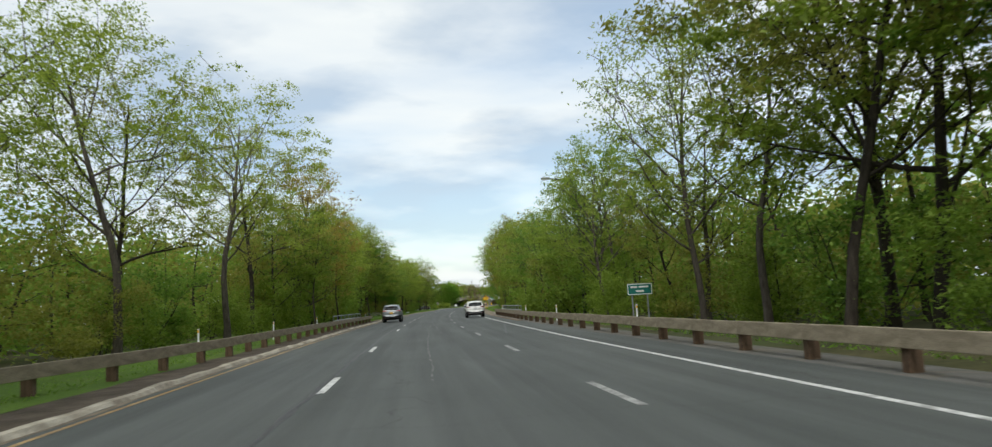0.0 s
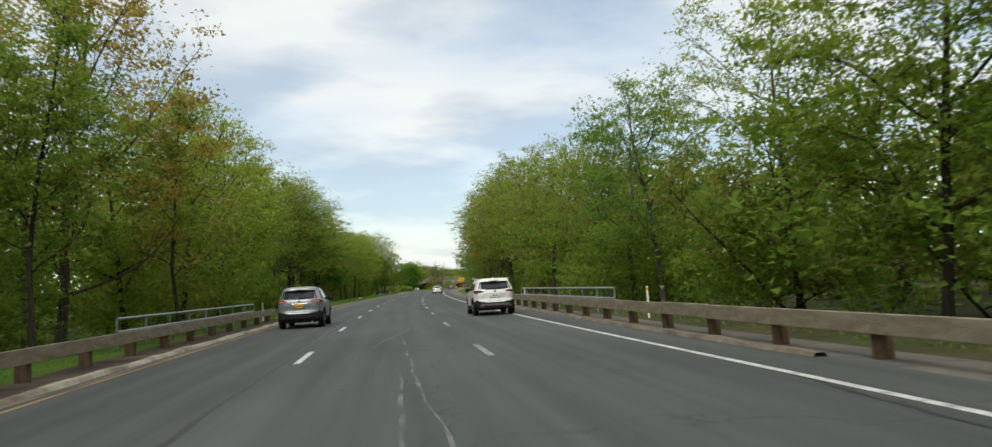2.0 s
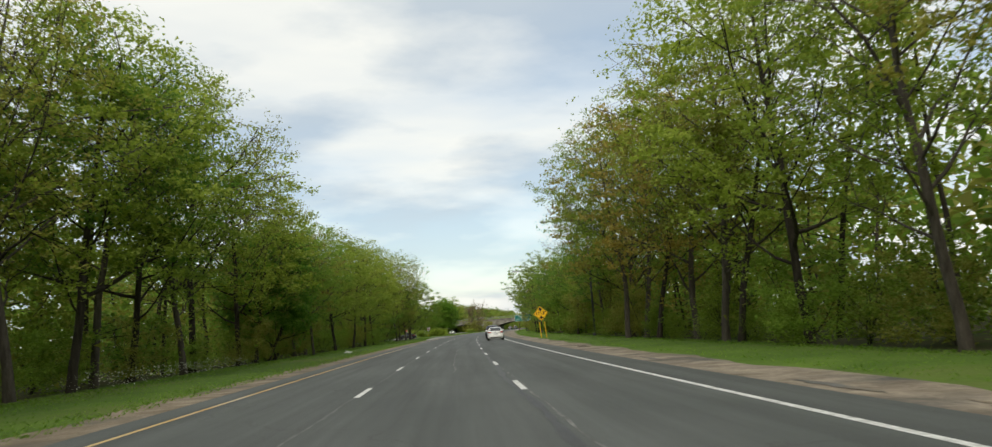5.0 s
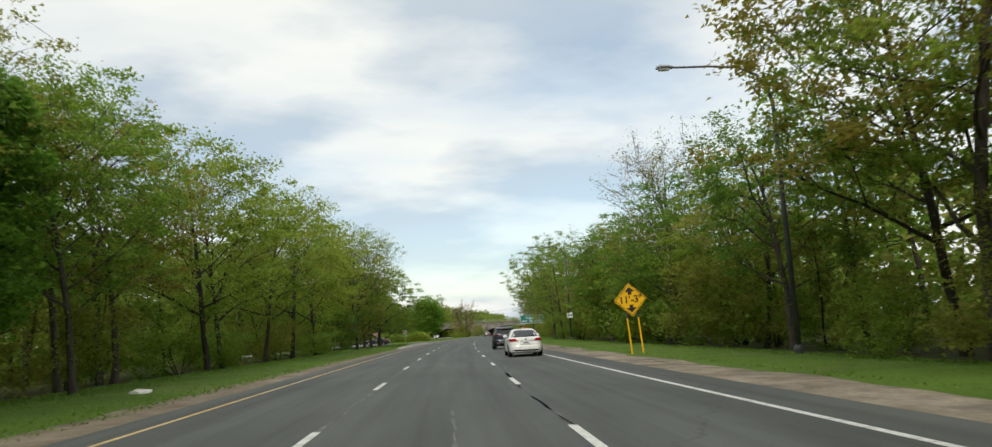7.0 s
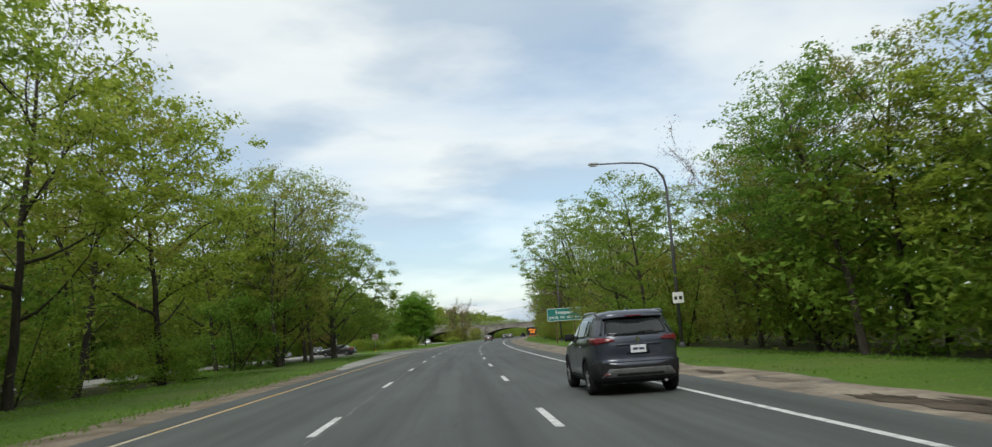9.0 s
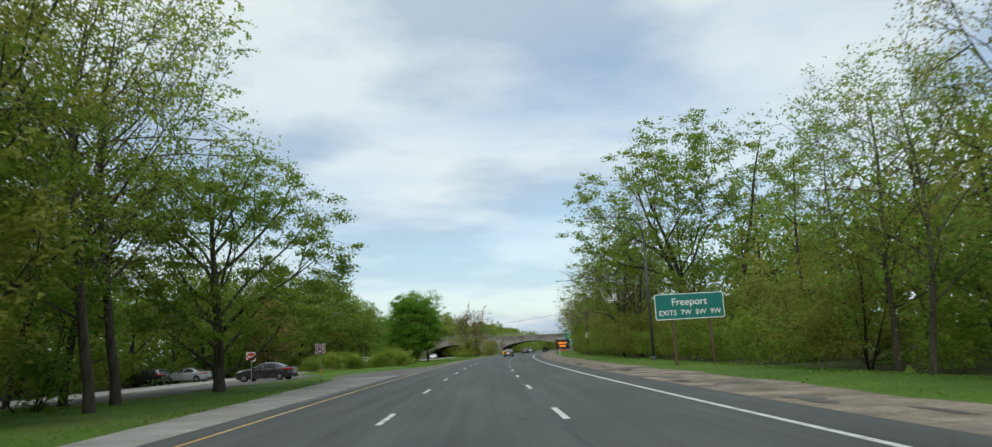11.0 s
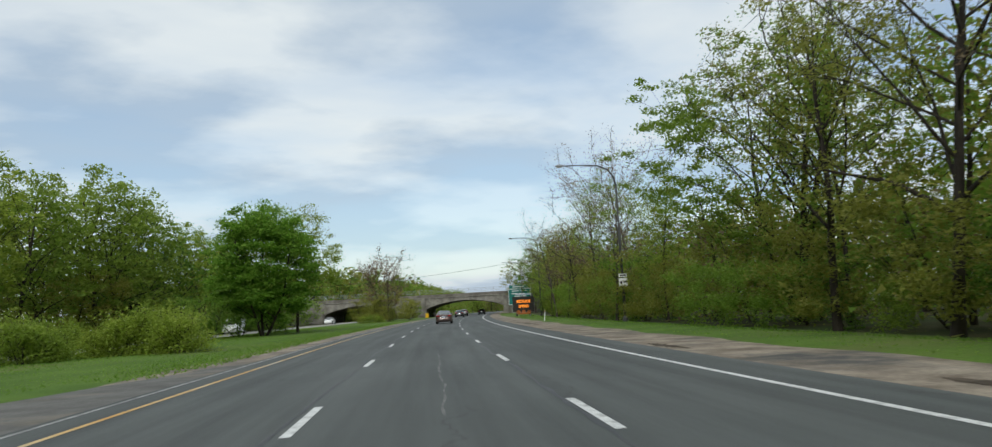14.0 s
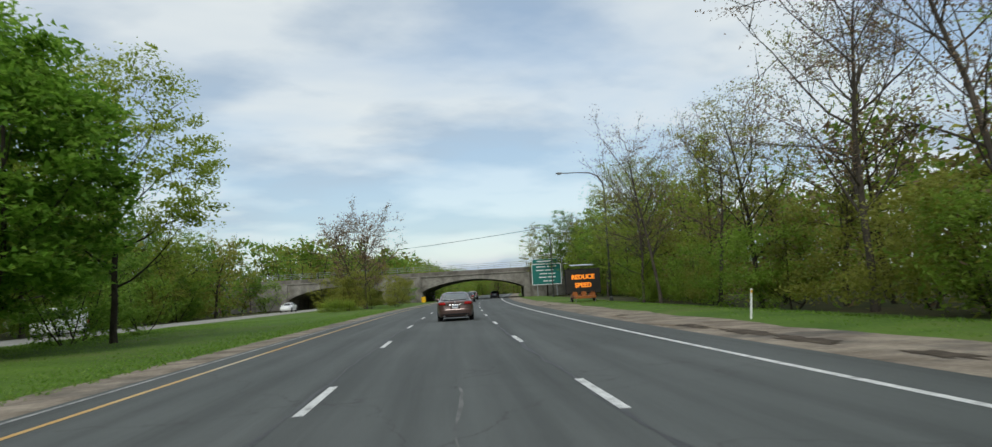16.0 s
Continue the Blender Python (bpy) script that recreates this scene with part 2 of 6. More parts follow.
DARK_STEEL = mottled("dark_painted_steel", (0.035, 0.036, 0.036), (0.07, 0.07, 0.068), 4.0, 0.5, 30.0, 0.1)
SIGN_GREEN = mottled("green_sign_sheeting", (0.004, 0.13, 0.108), (0.006, 0.16, 0.135), 1.5, 0.65, 40.0, 0.02)
SIGN_WHITE = mottled("white_sign_sheeting", (0.70, 0.70, 0.68), (0.82, 0.82, 0.80), 1.5, 0.45, 40.0, 0.02)
SIGN_YELLOW = mottled("yellow_sign_sheeting", (0.78, 0.42, 0.005), (0.88, 0.50, 0.01), 1.5, 0.4, 40.0, 0.02)
SIGN_BLACK = mottled("black_sign_ink", (0.012, 0.010, 0.008), (0.025, 0.02, 0.016), 3.0, 0.5, 40.0, 0.02)
SIGN_RED = mottled("red_sign_ink", (0.50, 0.02, 0.02), (0.60, 0.05, 0.04), 3.0, 0.5, 40.0, 0.02)
GREY_PLASTIC = mottled("grey_plastic", (0.06, 0.06, 0.062), (0.10, 0.10, 0.10), 6.0, 0.55, 60.0, 0.1)
SIGN_ORANGE = mottled("orange_trailer_paint", (0.30, 0.095, 0.02), (0.42, 0.14, 0.03), 3.0, 0.5, 40.0, 0.05)
STONE = mottled("weathered_bridge_concrete", (0.17, 0.155, 0.132), (0.32, 0.30, 0.262), 0.7, 0.9, 8.0, 0.4, dirt=(0.095, 0.086, 0.073))
PARAPET_STONE = mottled("stained_parapet_concrete", (0.12, 0.105, 0.088), (0.24, 0.22, 0.19), 0.6, 0.9, 8.0, 0.4, dirt=(0.075, 0.066, 0.055))
AMBER = glow("amber_matrix_light", (1.0, 0.27, 0.02), 1.35)
RUBBER = mottled("tyre_rubber", (0.010, 0.010, 0.010), (0.024, 0.024, 0.024), 6.0, 0.88, 40.0, 0.3)
ALLOY = mottled("alloy_rim", (0.35, 0.36, 0.37), (0.5, 0.5, 0.51), 6.0, 0.3, 40.0, 0.0, metal=0.9)
TRIM = mottled("black_plastic_trim", (0.012, 0.012, 0.013), (0.026, 0.026, 0.027), 6.0, 0.86, 60.0, 0.1)
CHROME = mottled("chrome_trim", (0.6, 0.6, 0.62), (0.75, 0.75, 0.76), 6.0, 0.15, 40.0, 0.0, metal=1.0)
TAIL_RED = mottled("red_tail_lamp", (0.30, 0.008, 0.01), (0.45, 0.015, 0.015), 8.0, 0.15, 40.0, 0.0)
TAIL_MAROON = mottled("maroon_tail_lamp", (0.10, 0.006, 0.010), (0.18, 0.012, 0.016), 8.0, 0.12, 40.0, 0.0)
CLEAR_LAMP = mottled("clear_lamp_lens", (0.5, 0.5, 0.52), (0.7, 0.7, 0.72), 8.0, 0.1, 40.0, 0.0)
TINTED = mottled("dark_tinted_glass", (0.010, 0.012, 0.013), (0.02, 0.023, 0.025), 2.0, 0.10, 40.0, 0.0)
# sky reflection painted in: the pale base colour stands for it
PALE_GLASS = mottled("sky_reflecting_glass", (0.12, 0.135, 0.14), (0.17, 0.185, 0.19), 2.0, 0.05, 40.0, 0.0)
PLATE = mottled("white_plate", (0.60, 0.62, 0.66), (0.70, 0.71, 0.74), 8.0, 0.4, 40.0, 0.0)
PLATE_GOLD = mottled("gold_plate", (0.75, 0.40, 0.01), (0.85, 0.48, 0.02), 8.0, 0.4, 40.0, 0.0)
INK = mottled("dark_blue_ink", (0.02, 0.025, 0.06), (0.03, 0.035, 0.08), 8.0, 0.5, 40.0, 0.0)
PAINT_WHITE = paint("white_car_paint", (0.78, 0.78, 0.76), 0.35)
PAINT_SILVER = paint("silver_car_paint", (0.27, 0.29, 0.31), 0.38, 0.4, 0.4)
PAINT_BRONZE = paint("dark_bronze_car_paint", (0.105, 0.062, 0.052), 0.3, 0.4)
PAINT_SLATE = paint("slate_blue_car_paint", (0.045, 0.052, 0.075), 0.3, 0.4)
PAINT_BLACK = paint("black_car_paint", (0.012, 0.012, 0.013), 0.25)
PAINT_GREY = paint("grey_car_paint", (0.20, 0.20, 0.20), 0.3, 0.4)

# ---- helpers for meshes ----
def mesh_of(name, verts, faces, material, uvs=None, smooth=False):
    me = bpy.data.meshes.new(name)
    me.from_pydata([tuple(v) for v in verts], [], faces)
    if uvs is not None:
        layer = me.uv_layers.new(name="UVMap")
        loops = np.empty(len(me.loops), dtype=np.int32)
        me.loops.foreach_get("vertex_index", loops)
        layer.data.foreach_set("uv", np.asarray(uvs, dtype=np.float32)[loops].ravel())
    me.materials.append(material)
    if smooth:
        me.polygons.foreach_set("use_smooth", [True] * len(me.polygons))
    me.update()
    return me


def part(name, bm, material, parent=None, label="", smooth=False):
    """Links a bmesh as one mesh object under a thing or under a part."""
    me = bpy.data.meshes.new(name)
    bmesh.ops.recalc_face_normals(bm, faces=bm.faces)
    bm.to_mesh(me)
    bm.free()
    me.materials.append(material)
    if smooth:
        me.polygons.foreach_set("use_smooth", [True] * len(me.polygons))
    ob = new(name, me)
    if parent:
        ob.parent = parent
    if label:
        tagged(ob, label)
    return ob


def again(ob, m, parent=None):
    """One more piece that shares its mesh with ob."""
    o = new(ob.name.split(".")[0], ob.data)
    o.parent = parent or ob.parent
    o.matrix_basis = m
    return o


def box(size, at=(0, 0, 0), bevel=0.0, bm=None, turn=None):
    bm = bm or bmesh.new()
    m = Matrix.Translation(at)
    if turn:
        m = m @ Euler([radians(a) for a in turn]).to_matrix().to_4x4()
    r = bmesh.ops.create_cube(bm, size=1.0, matrix=m @ Matrix.Diagonal((*size, 1)))
    if bevel:
        edges = list({e for v in r["verts"] for e in v.link_edges})
        bmesh.ops.bevel(bm, geom=edges, offset=bevel, segments=2, affect="EDGES", profile=0.5)
    return bm


def tube(points, radii, sides=8, bm=None, cap=True):
    """A round bar along points."""
    bm = bm or bmesh.new()
    rings = []
    for i, p in enumerate(points):
        a, b = Vector(points[max(i - 1, 0)]), Vector(points[min(i + 1, len(points) - 1)])
        q = (b - a).to_track_quat("Z", "Y")
        r = radii[i] if isinstance(radii, (list, tuple)) else radii
        rings.append([bm.verts.new(Vector(p) + q @ Vector((math.cos(k * math.tau / sides) * r, math.sin(k * math.tau / sides) * r, 0))) for k in range(sides)])
    for a, b in zip(rings, rings[1:]):
        for k in range(sides):
            bm.faces.new((a[k], a[(k + 1) % sides], b[(k + 1) % sides], b[k]))
    if cap:
        bm.faces.new(rings[0][::-1])
        bm.faces.new(rings[-1])
    return bm


def loft(sections, bm=None, cap=True):
    """Joins rows of points, each row an open or closed outline of the same count."""
    bm = bm or bmesh.new()
    rows = [[bm.verts.new(p) for p in sec] for sec in sections]
    for a, b in zip(rows, rows[1:]):
        for k in range(len(a)):
            j = (k + 1) % len(a)
            bm.faces.new((a[k], a[j], b[j], b[k]))
    if cap:
        bm.faces.new(rows[0][::-1])
        bm.faces.new(rows[-1])
    return bm


def outline(points, depth, bm=None, axis="y"):
    """A flat outline (x, z) given thickness along y."""
    bm = bm or bmesh.new()
    front = [bm.verts.new((x, -depth / 2, z)) for x, z in points]
    back = [bm.verts.new((x, depth / 2, z)) for x, z in points]
    bm.faces.new(front)
    bm.faces.new(back[::-1])
    for k in range(len(points)):
        j = (k + 1) % len(points)
        bm.faces.new((front[j], front[k], back[k], back[j]))
    return bm


def empty(name, m, label, category, group="", kind=""):
    ob = new(name)
    ob.empty_display_size = 0.3
    ob.matrix_basis = m
    return tagged(ob, label, category, group, kind)


def at(v, s):
    return v(s) if callable(v) else v


def strip(name, s0, s1, edges, material, label, category, step=4.0, wobble=0.0, seed=0):
    """A ribbon along the road. edges: (offset, height) pairs from left to right, each a number or a function of s."""
    rng = random.Random(seed)
    count = int(round((s1 - s0) / step)) + 1
    verts, uvs = [], []
    for i in range(count):
        s = s0 + (s1 - s0) * i / (count - 1)
        for k, (o, z) in enumerate(edges):
            off = at(o, s) + (rng.uniform(-wobble, wobble) if wobble and 0 < k < len(edges) - 1 else 0)
            verts.append(along(s, off, at(z, s)))
            uvs.append((off, s))
    n = len(edges)
    faces = [(i * n + k, i * n + k + 1, (i + 1) * n + k + 1, (i + 1) * n + k) for i in range(count - 1) for k in range(n - 1)]
    ob = new(name, mesh_of(name, verts, faces, material, uvs))
    return tagged(ob, label, category, kind="structure")


# ---- ground, road and verges ----
def ground_sheet():
    verts, faces = [], []
    steps = [-3000, -1500, -800, -400, -200, -100, 0, 100, 200, 300, 400, 500, 600, 700, 900, 1200, 2000, 3500]
    for y in steps:
        for x in steps:
            verts.append((x - 100, y, -0.2))
    n = len(steps)
    for i in range(n - 1):
        for k in range(n - 1):
            faces.append((i * n + k, i * n + k + 1, (i + 1) * n + k + 1, (i + 1) * n + k))
    return tagged(new("ground", mesh_of("ground", verts, faces, FOREST_FLOOR)), "dark woodland ground with leaf litter and moss", "ground", kind="structure")


def wave(a, size=0.25, length=9.0, phase=0.0):
    return lambda s: a + size * (math.sin(s / length * math.tau + phase) * 0.6 + math.sin(s / length * 2.37 * math.tau + phase * 2) * 0.4)


def apron(s):
    return -float(np.interp(s, [256, 270, 284, 298, 308, 317, 323, 330, 338, 346, 352], [6.6, 7.9, 8.6, 9.4, 10.2, 11.4, 12.8, 11.6, 9.8, 7.6, 6.4]))


def median_edge(s):
    return apron(s) if s < 340 else -float(np.interp(s, [340, 347, 365, 400, 460], [8.3, 8.6, 8.3, 7.3, 7.0]))


def wide(s):
    return float(np.interp(s, [245, 285, 440, 470], [0.0, 1.1, 1.1, 0.3]))


ground_sheet()
road = strip("road", -150, 1200, [(-6.22, -0.3), (-6.2, 0.0), (-3.5, 0.0), (0, 0.0), (3.5, 0.0), (6.5, 0.0), (6.52, -0.3)], ASPHALT,
             "three-lane parkway of worn grey asphalt with tar lines", "road")
strip("shoulder_left", -150, 98, [(-8.6, -0.09), (wave(-7.5, 0.15), -0.03), (-6.215, -0.012)], DARK_DIRT, "dark dirt strip under a guardrail", "road shoulder", 2.0, seed=2)
strip("shoulder_right", -150, 98, [(6.515, -0.012), (wave(7.4, 0.15), -0.03), (8.35, -0.075)], OLD_ASPHALT, "dark broken asphalt strip under a guardrail", "road shoulder", 2.0, seed=3)
strip("verge_left", 98, 258, [(wave(-7.9, 0.25), -0.02), (wave(-6.9, 0.1), -0.01), (-6.215, -0.012)], DIRT, "brown sandy edge of the left lane", "verge", 1.5, 0.08, 4)
strip("apron_left", 256, 314, [(lambda s: apron(s) - 0.5, -0.03), (apron, -0.012), (-6.215, -0.008)], CONCRETE_APRON, "pale worn concrete apron of a side turning", "pavement", 2.0)
strip("apron_left_asphalt", 314, 352, [(lambda s: apron(s) - 0.5, -0.03), (apron, -0.012), (-6.215, -0.008)], OLD_ASPHALT, "grey worn asphalt apron beyond the pale concrete", "pavement", 2.0)
strip("gravel_left", 338, 1200, [(lambda s: median_edge(s) - 0.5, -0.03), (wave(-6.8, 0.12), -0.022), (-6.215, -0.02)], GRAVEL, "pale gravel edge beside the left lane", "verge", 1.5, 0.08, 5)
strip("verge_right", 98, 1200, [(6.515, -0.006), (wave(7.1, 0.15, 7), -0.02), (lambda s: wave(7.9, 0.25, 8)(s) + 0.6 * wide(s), -0.01), (lambda s: wave(8.6, 0.45, 12)(s) + wide(s), -0.045)], GRAVEL,
      "bare sandy gravel shoulder with worn asphalt patches", "verge", 1.5, 0.12, 6)
strip("lawn_left_woods", -150, 264, [(-17.5, -0.21), (-14.5, -0.04), (-10, 0.03), (wave(-7.55, 0.3, 7), -0.028)], TURF, "mown grass bank beside the woods", "grass", 3.0, 0.25, 7)
strip("lawn_left_median", 264, 1200, [(lambda s: -23.7, -0.06), (-17, 0.0), (lambda s: median_edge(s) - 4.0, 0.04), (lambda s: median_edge(s) + 0.15 * math.sin(s), -0.028)], TURF,
      "mown grass strip between the parkway and a side road", "grass", 3.0, 0.2, 8)
strip("bank_right", -150, 99, [(8.0, -0.06), (9.5, 0.0), (12.0, -0.05), (15.5, -0.21)], FOREST_FLOOR, "weedy leaf-littered bank behind a guardrail", "bank", 3.0, 0.2, 19)
strip("lawn_right", 98.5, 1200, [(lambda s: 8.1 + 0.45 * math.sin(s / 12 * math.tau) * 0.6 + wide(s), -0.06), (lambda s: 9.5 + 0.7 * wide(s), 0.02), (12.0, 0.02), (15.5, -0.21)], TURF,
      "rough grass strip in front of the woods", "grass", 3.0, 0.2, 9)
strip("side_road", 262, 1200, [(-30.6, -0.2), (-30.5, -0.05), (-27, -0.04), (-23.6, -0.05), (-23.5, -0.2)], CONCRETE_APRON, "pale concrete side road running beside the parkway", "road", 4.0)


def turning_edge(s):
    return -float(np.interp(s, [290, 297, 306, 314, 328, 338, 347], [23.6, 17.4, 16.4, 15.0, 15.4, 19.5, 23.6]))


strip("side_turning", 290, 347, [(-24.2, -0.03), (lambda s: (turning_edge(s) - 24.2) / 2, 0.03), (turning_edge, lambda s: 0.055 if turning_edge(s) > -17 else 0.0)], OLD_ASPHALT, "grey asphalt turning that joins the side road", "road", 1.5)


def paint_run(name, s0, s1, o, width, material, label, step=3.0, z=0.004):
    verts, uvs = [], []
    n = int((s1 - s0) / step) + 1
    for i in range(n):
        s = s0 + i * step
        for k in (-0.5, 0.5):
            verts.append(along(s, at(o, s) + k * width, z))
            uvs.append((k, s))
    faces = [(2 * i, 2 * i + 1, 2 * i + 3, 2 * i + 2) for i in range(n - 1)]
    ob = new(name, mesh_of(name, verts, faces, material, uvs))
    ob.parent = road
    return tagged(ob, label)


def right_edge(s):
    return float(np.interp(s, [0, 35, 60], [4.95, 5.0, 5.18]))


paint_run("edge_line", -100, 98, -5.3, 0.10, FADED_YELLOW, "faded yellow edge line")
paint_run("edge_line", 98, 1190, -5.25, 0.115, YELLOW_LINE, "worn yellow edge line")
paint_run("edge_line", -100, 1190, right_edge, 0.14, WHITE_LINE, "white edge line")


def kerb_at(base, side, d):
    return lambda s: base + side * d + 0.05 * math.sin(s / 6) + 0.025 * math.sin(s * 1.9)


def kerb_top(s):
    return 0.075 + 0.012 * math.sin(s * 2.3) + 0.012 * math.sin(s * 0.9)


strip("kerb_left", -20, 97, [(kerb_at(-5.72, -1, 0.15), 0.008), (kerb_at(-5.72, -1, 0.11), kerb_top), (kerb_at(-5.72, 1, 0.07), kerb_top), (kerb_at(-5.72, 1, 0.13), 0.004)], PALE_KERB,
      "low dusty pale kerb along the dirt edge", "kerb", 0.75, 0.015, 31)
strip("kerb_right", 60, 97, [(kerb_at(6.42, -1, 0.12), 0.004), (kerb_at(6.42, -1, 0.07), kerb_top), (kerb_at(6.42, 1, 0.08), kerb_top), (kerb_at(6.42, 1, 0.12), -0.02)], DIRT,
      "low worn kerb below the guardrail", "kerb", 0.75, 0.02, 32)
paint_run("dirt_skirt", -20, 97, lambda s: -5.52 + 0.05 * math.sin(s / 5) + 0.05 * math.sin(s * 1.1), 0.13, DIRT, "sand washed against the kerb", 0.75, 0.003)
paint_run("dirt_edge", -100, 97, lambda s: -6.0 + 0.05 * math.sin(s / 4) + 0.06 * math.sin(s * 1.3), 0.36, DARK_DIRT, "dark dirt along the road edge", 0.75, 0.006)
paint_run("kerb_line", 283, 700, lambda s: -6.0, 0.10, FAINT_LINE, "faint outer line")


def dashes(s_first, o, first, last, material, skip=()):
    for k in range(first, last):
        if k in skip:
            continue
        s, bm = s_first + k * 12.192, bmesh.new()
        off = at(o, s)
        pts = [along(s + d, off + e, 0.005) for d, e in ((0, -0.07), (0, 0.07), (1.5, 0.07), (3.05, 0.068), (3.05, -0.07), (1.5, -0.068))]
        bm.faces.new([bm.verts.new(p) for p in pts])
        part("lane_dash", bm, material, road)


dashes(7.0, lambda s: float(np.interp(s, [20, 45], [-2.15, -1.9])), -6, 3, WHITE_LINE)
dashes(4.0, -1.9, 4, 60, WHITE_LINE)
dashes(2.96, lambda s: float(np.interp(s, [30, 60], [2.3, 1.9])), -6, 8, FAINT_LINE)
dashes(2.96, 1.9, 8, 60, WHITE_LINE)


def crack(s0, s1, o0, o1, width, material, seed, step=0.6, z=0.003):
    """A wandering seal or crack along the road."""
    rng = random.Random(seed)
    n, bm, row, drift = int((s1 - s0) / step) + 2, bmesh.new(), None, 0.0
    for i in range(n):
        f = i / (n - 1)
        drift = drift * 0.8 + rng.uniform(-0.035, 0.035)
        w = width * rng.uniform(0.3, 1.3) * (0.25 if i in (0, n - 1) else 1)
        o = o0 + (o1 - o0) * f + drift
        nxt = [bm.verts.new(along(s0 + (s1 - s0) * f, o + e * w, z)) for e in (-0.5, 0.5)]
        if row:
            bm.faces.new((row[0], row[1], nxt[1], nxt[0]))
        row = nxt
    return part("crack_seal", bm, material, road, "dark tar seal" if material == TAR else "pale scuffed crack")


for i, (a, b, p, q, w, m) in enumerate([
        (-10, 95, -2.3, -2.2, 0.12, TAR), (20, 62, -0.2, 0.1, 0.055, PALE_CRACK), (45, 75, 0.6, 0.2, 0.055, PALE_CRACK), (40, 60, 3.4, 5.2, 0.09, TAR), (68, 76, -0.5, 0.6, 0.16, TAR),
        (110, 260, -1.95, -1.85, 0.055, PALE_CRACK), (100, 205, 1.75, 1.9, 0.16, TAR), (120, 186, 2.0, 1.85, 0.050, PALE_CRACK), (146, 180, 0.3, 0.2, 0.066, PALE_CRACK), (184, 198, 1.7, 2.3, 0.16, TAR),
        (262, 480, -2.06, -2.04, 0.07, TAR), (334, 350, 0.05, 0.1, 0.050, PALE_CRACK), (375, 385, -0.1, 0.1, 0.050, PALE_CRACK), (255, 420, 1.75, 1.85, 0.10, TAR), (276, 300, -3.6, -3.4, 0.12, TAR)]):
    crack(a, b, p, q, w, m, 40 + i)

# broken patches on the shoulder beyond the white line
patch_rng = random.Random(91)
verge = bpy.data.objects["verge_right"]
for i in range(64):
    s, o, bm = patch_rng.uniform(104, 455), patch_rng.uniform(6.8, 7.9), bmesh.new()
    a, b, n = patch_rng.uniform(0.5, 2.4), patch_rng.uniform(0.10, 0.42), 26
    pts = []
    for k in range(n):
        q = patch_rng.uniform(0.5, 1.2)
        side = o + math.cos(k * math.tau / n) * b * q
        pts.append(along(s + math.sin(k * math.tau / n) * a * q, side, 0.009 + float(np.interp(side, [6.5, 7.1, 7.9, 8.6], [-0.006, -0.018, -0.012, -0.045]))))
    bm.faces.new([bm.verts.new(p) for p in pts])
    part("asphalt_patch", bm, (OLD_ASPHALT, DARK_DIRT, DIRT, DARK_DIRT)[i % 4], verge)

# ---- trees ----
def tubes_mesh(name, branches, material):
    verts, faces = [], []
    for pts, radii, sides in branches:
        base = len(verts)
        for i, p in enumerate(pts):
            d = (pts[min(i + 1, len(pts) - 1)] - pts[max(i - 1, 0)])
            d = d / (np.linalg.norm(d) + 1e-9)
            u = np.cross(d, (0.31, 0.9, 0.2))
            u /= np.linalg.norm(u) + 1e-9
            v = np.cross(d, u)
            for k in range(sides):
                a = k * math.tau / sides
                verts.append(p + (u * math.cos(a) + v * math.sin(a)) * radii[i])
        for i in range(len(pts) - 1):
            for k in range(sides):
                j = (k + 1) % sides
                faces.append((base + i * sides + k, base + i * sides + j, base + (i + 1) * sides + j, base + (i + 1) * sides + k))
    return mesh_of(name, verts, faces, material, smooth=True)


def leaves_mesh(name, centres, sizes, material, rng, flat=0.42):
    """Pointed leaves, each a face of its own."""
    n = len(centres)
    d = rng.normal(size=(n, 3))
    d[:, 2] = d[:, 2] * 0.5 - 0.25
    d /= np.linalg.norm(d, axis=1)[:, None] + 1e-9
    up = rng.normal(size=(n, 3)) * flat
    up[:, 2] += 1.0
    w = np.cross(d, up)
    w /= np.linalg.norm(w, axis=1)[:, None] + 1e-9
    nrm = np.cross(w, d)
    s = sizes[:, None]
    verts = np.empty((n, 3, 3))
    verts[:, 0] = centres - d * s * 0.5 - w * s * 0.36 + nrm * s * 0.1
    verts[:, 1] = centres - d * s * 0.3 + w * s * 0.40
    verts[:, 2] = centres + d * s * 0.62
    me = bpy.data.meshes.new(name)
    me.vertices.add(n * 3)
    me.vertices.foreach_set("co", verts.astype(np.float32).ravel())
    me.loops.add(n * 3)
    me.loops.foreach_set("vertex_index", np.arange(n * 3, dtype=np.int32))
    me.polygons.add(n)
    me.polygons.foreach_set("loop_start", np.arange(0, n * 3, 3, dtype=np.int32))
    me.polygons.foreach_set("loop_total", np.full(n, 3, dtype=np.int32))
    me.materials.append(material)
    me.update(calc_edges=True)
    return me


def bend(rng, start, direction, length, n, wander, lift):
    pts, d = [np.array(start, float)], np.array(direction, float)
    d /= np.linalg.norm(d)
    for _ in range(n):
        d = d + rng.normal(size=3) * wander + np.array((0, 0, lift))
        d /= np.linalg.norm(d)
        pts.append(pts[-1] + d * length / n)
    return pts


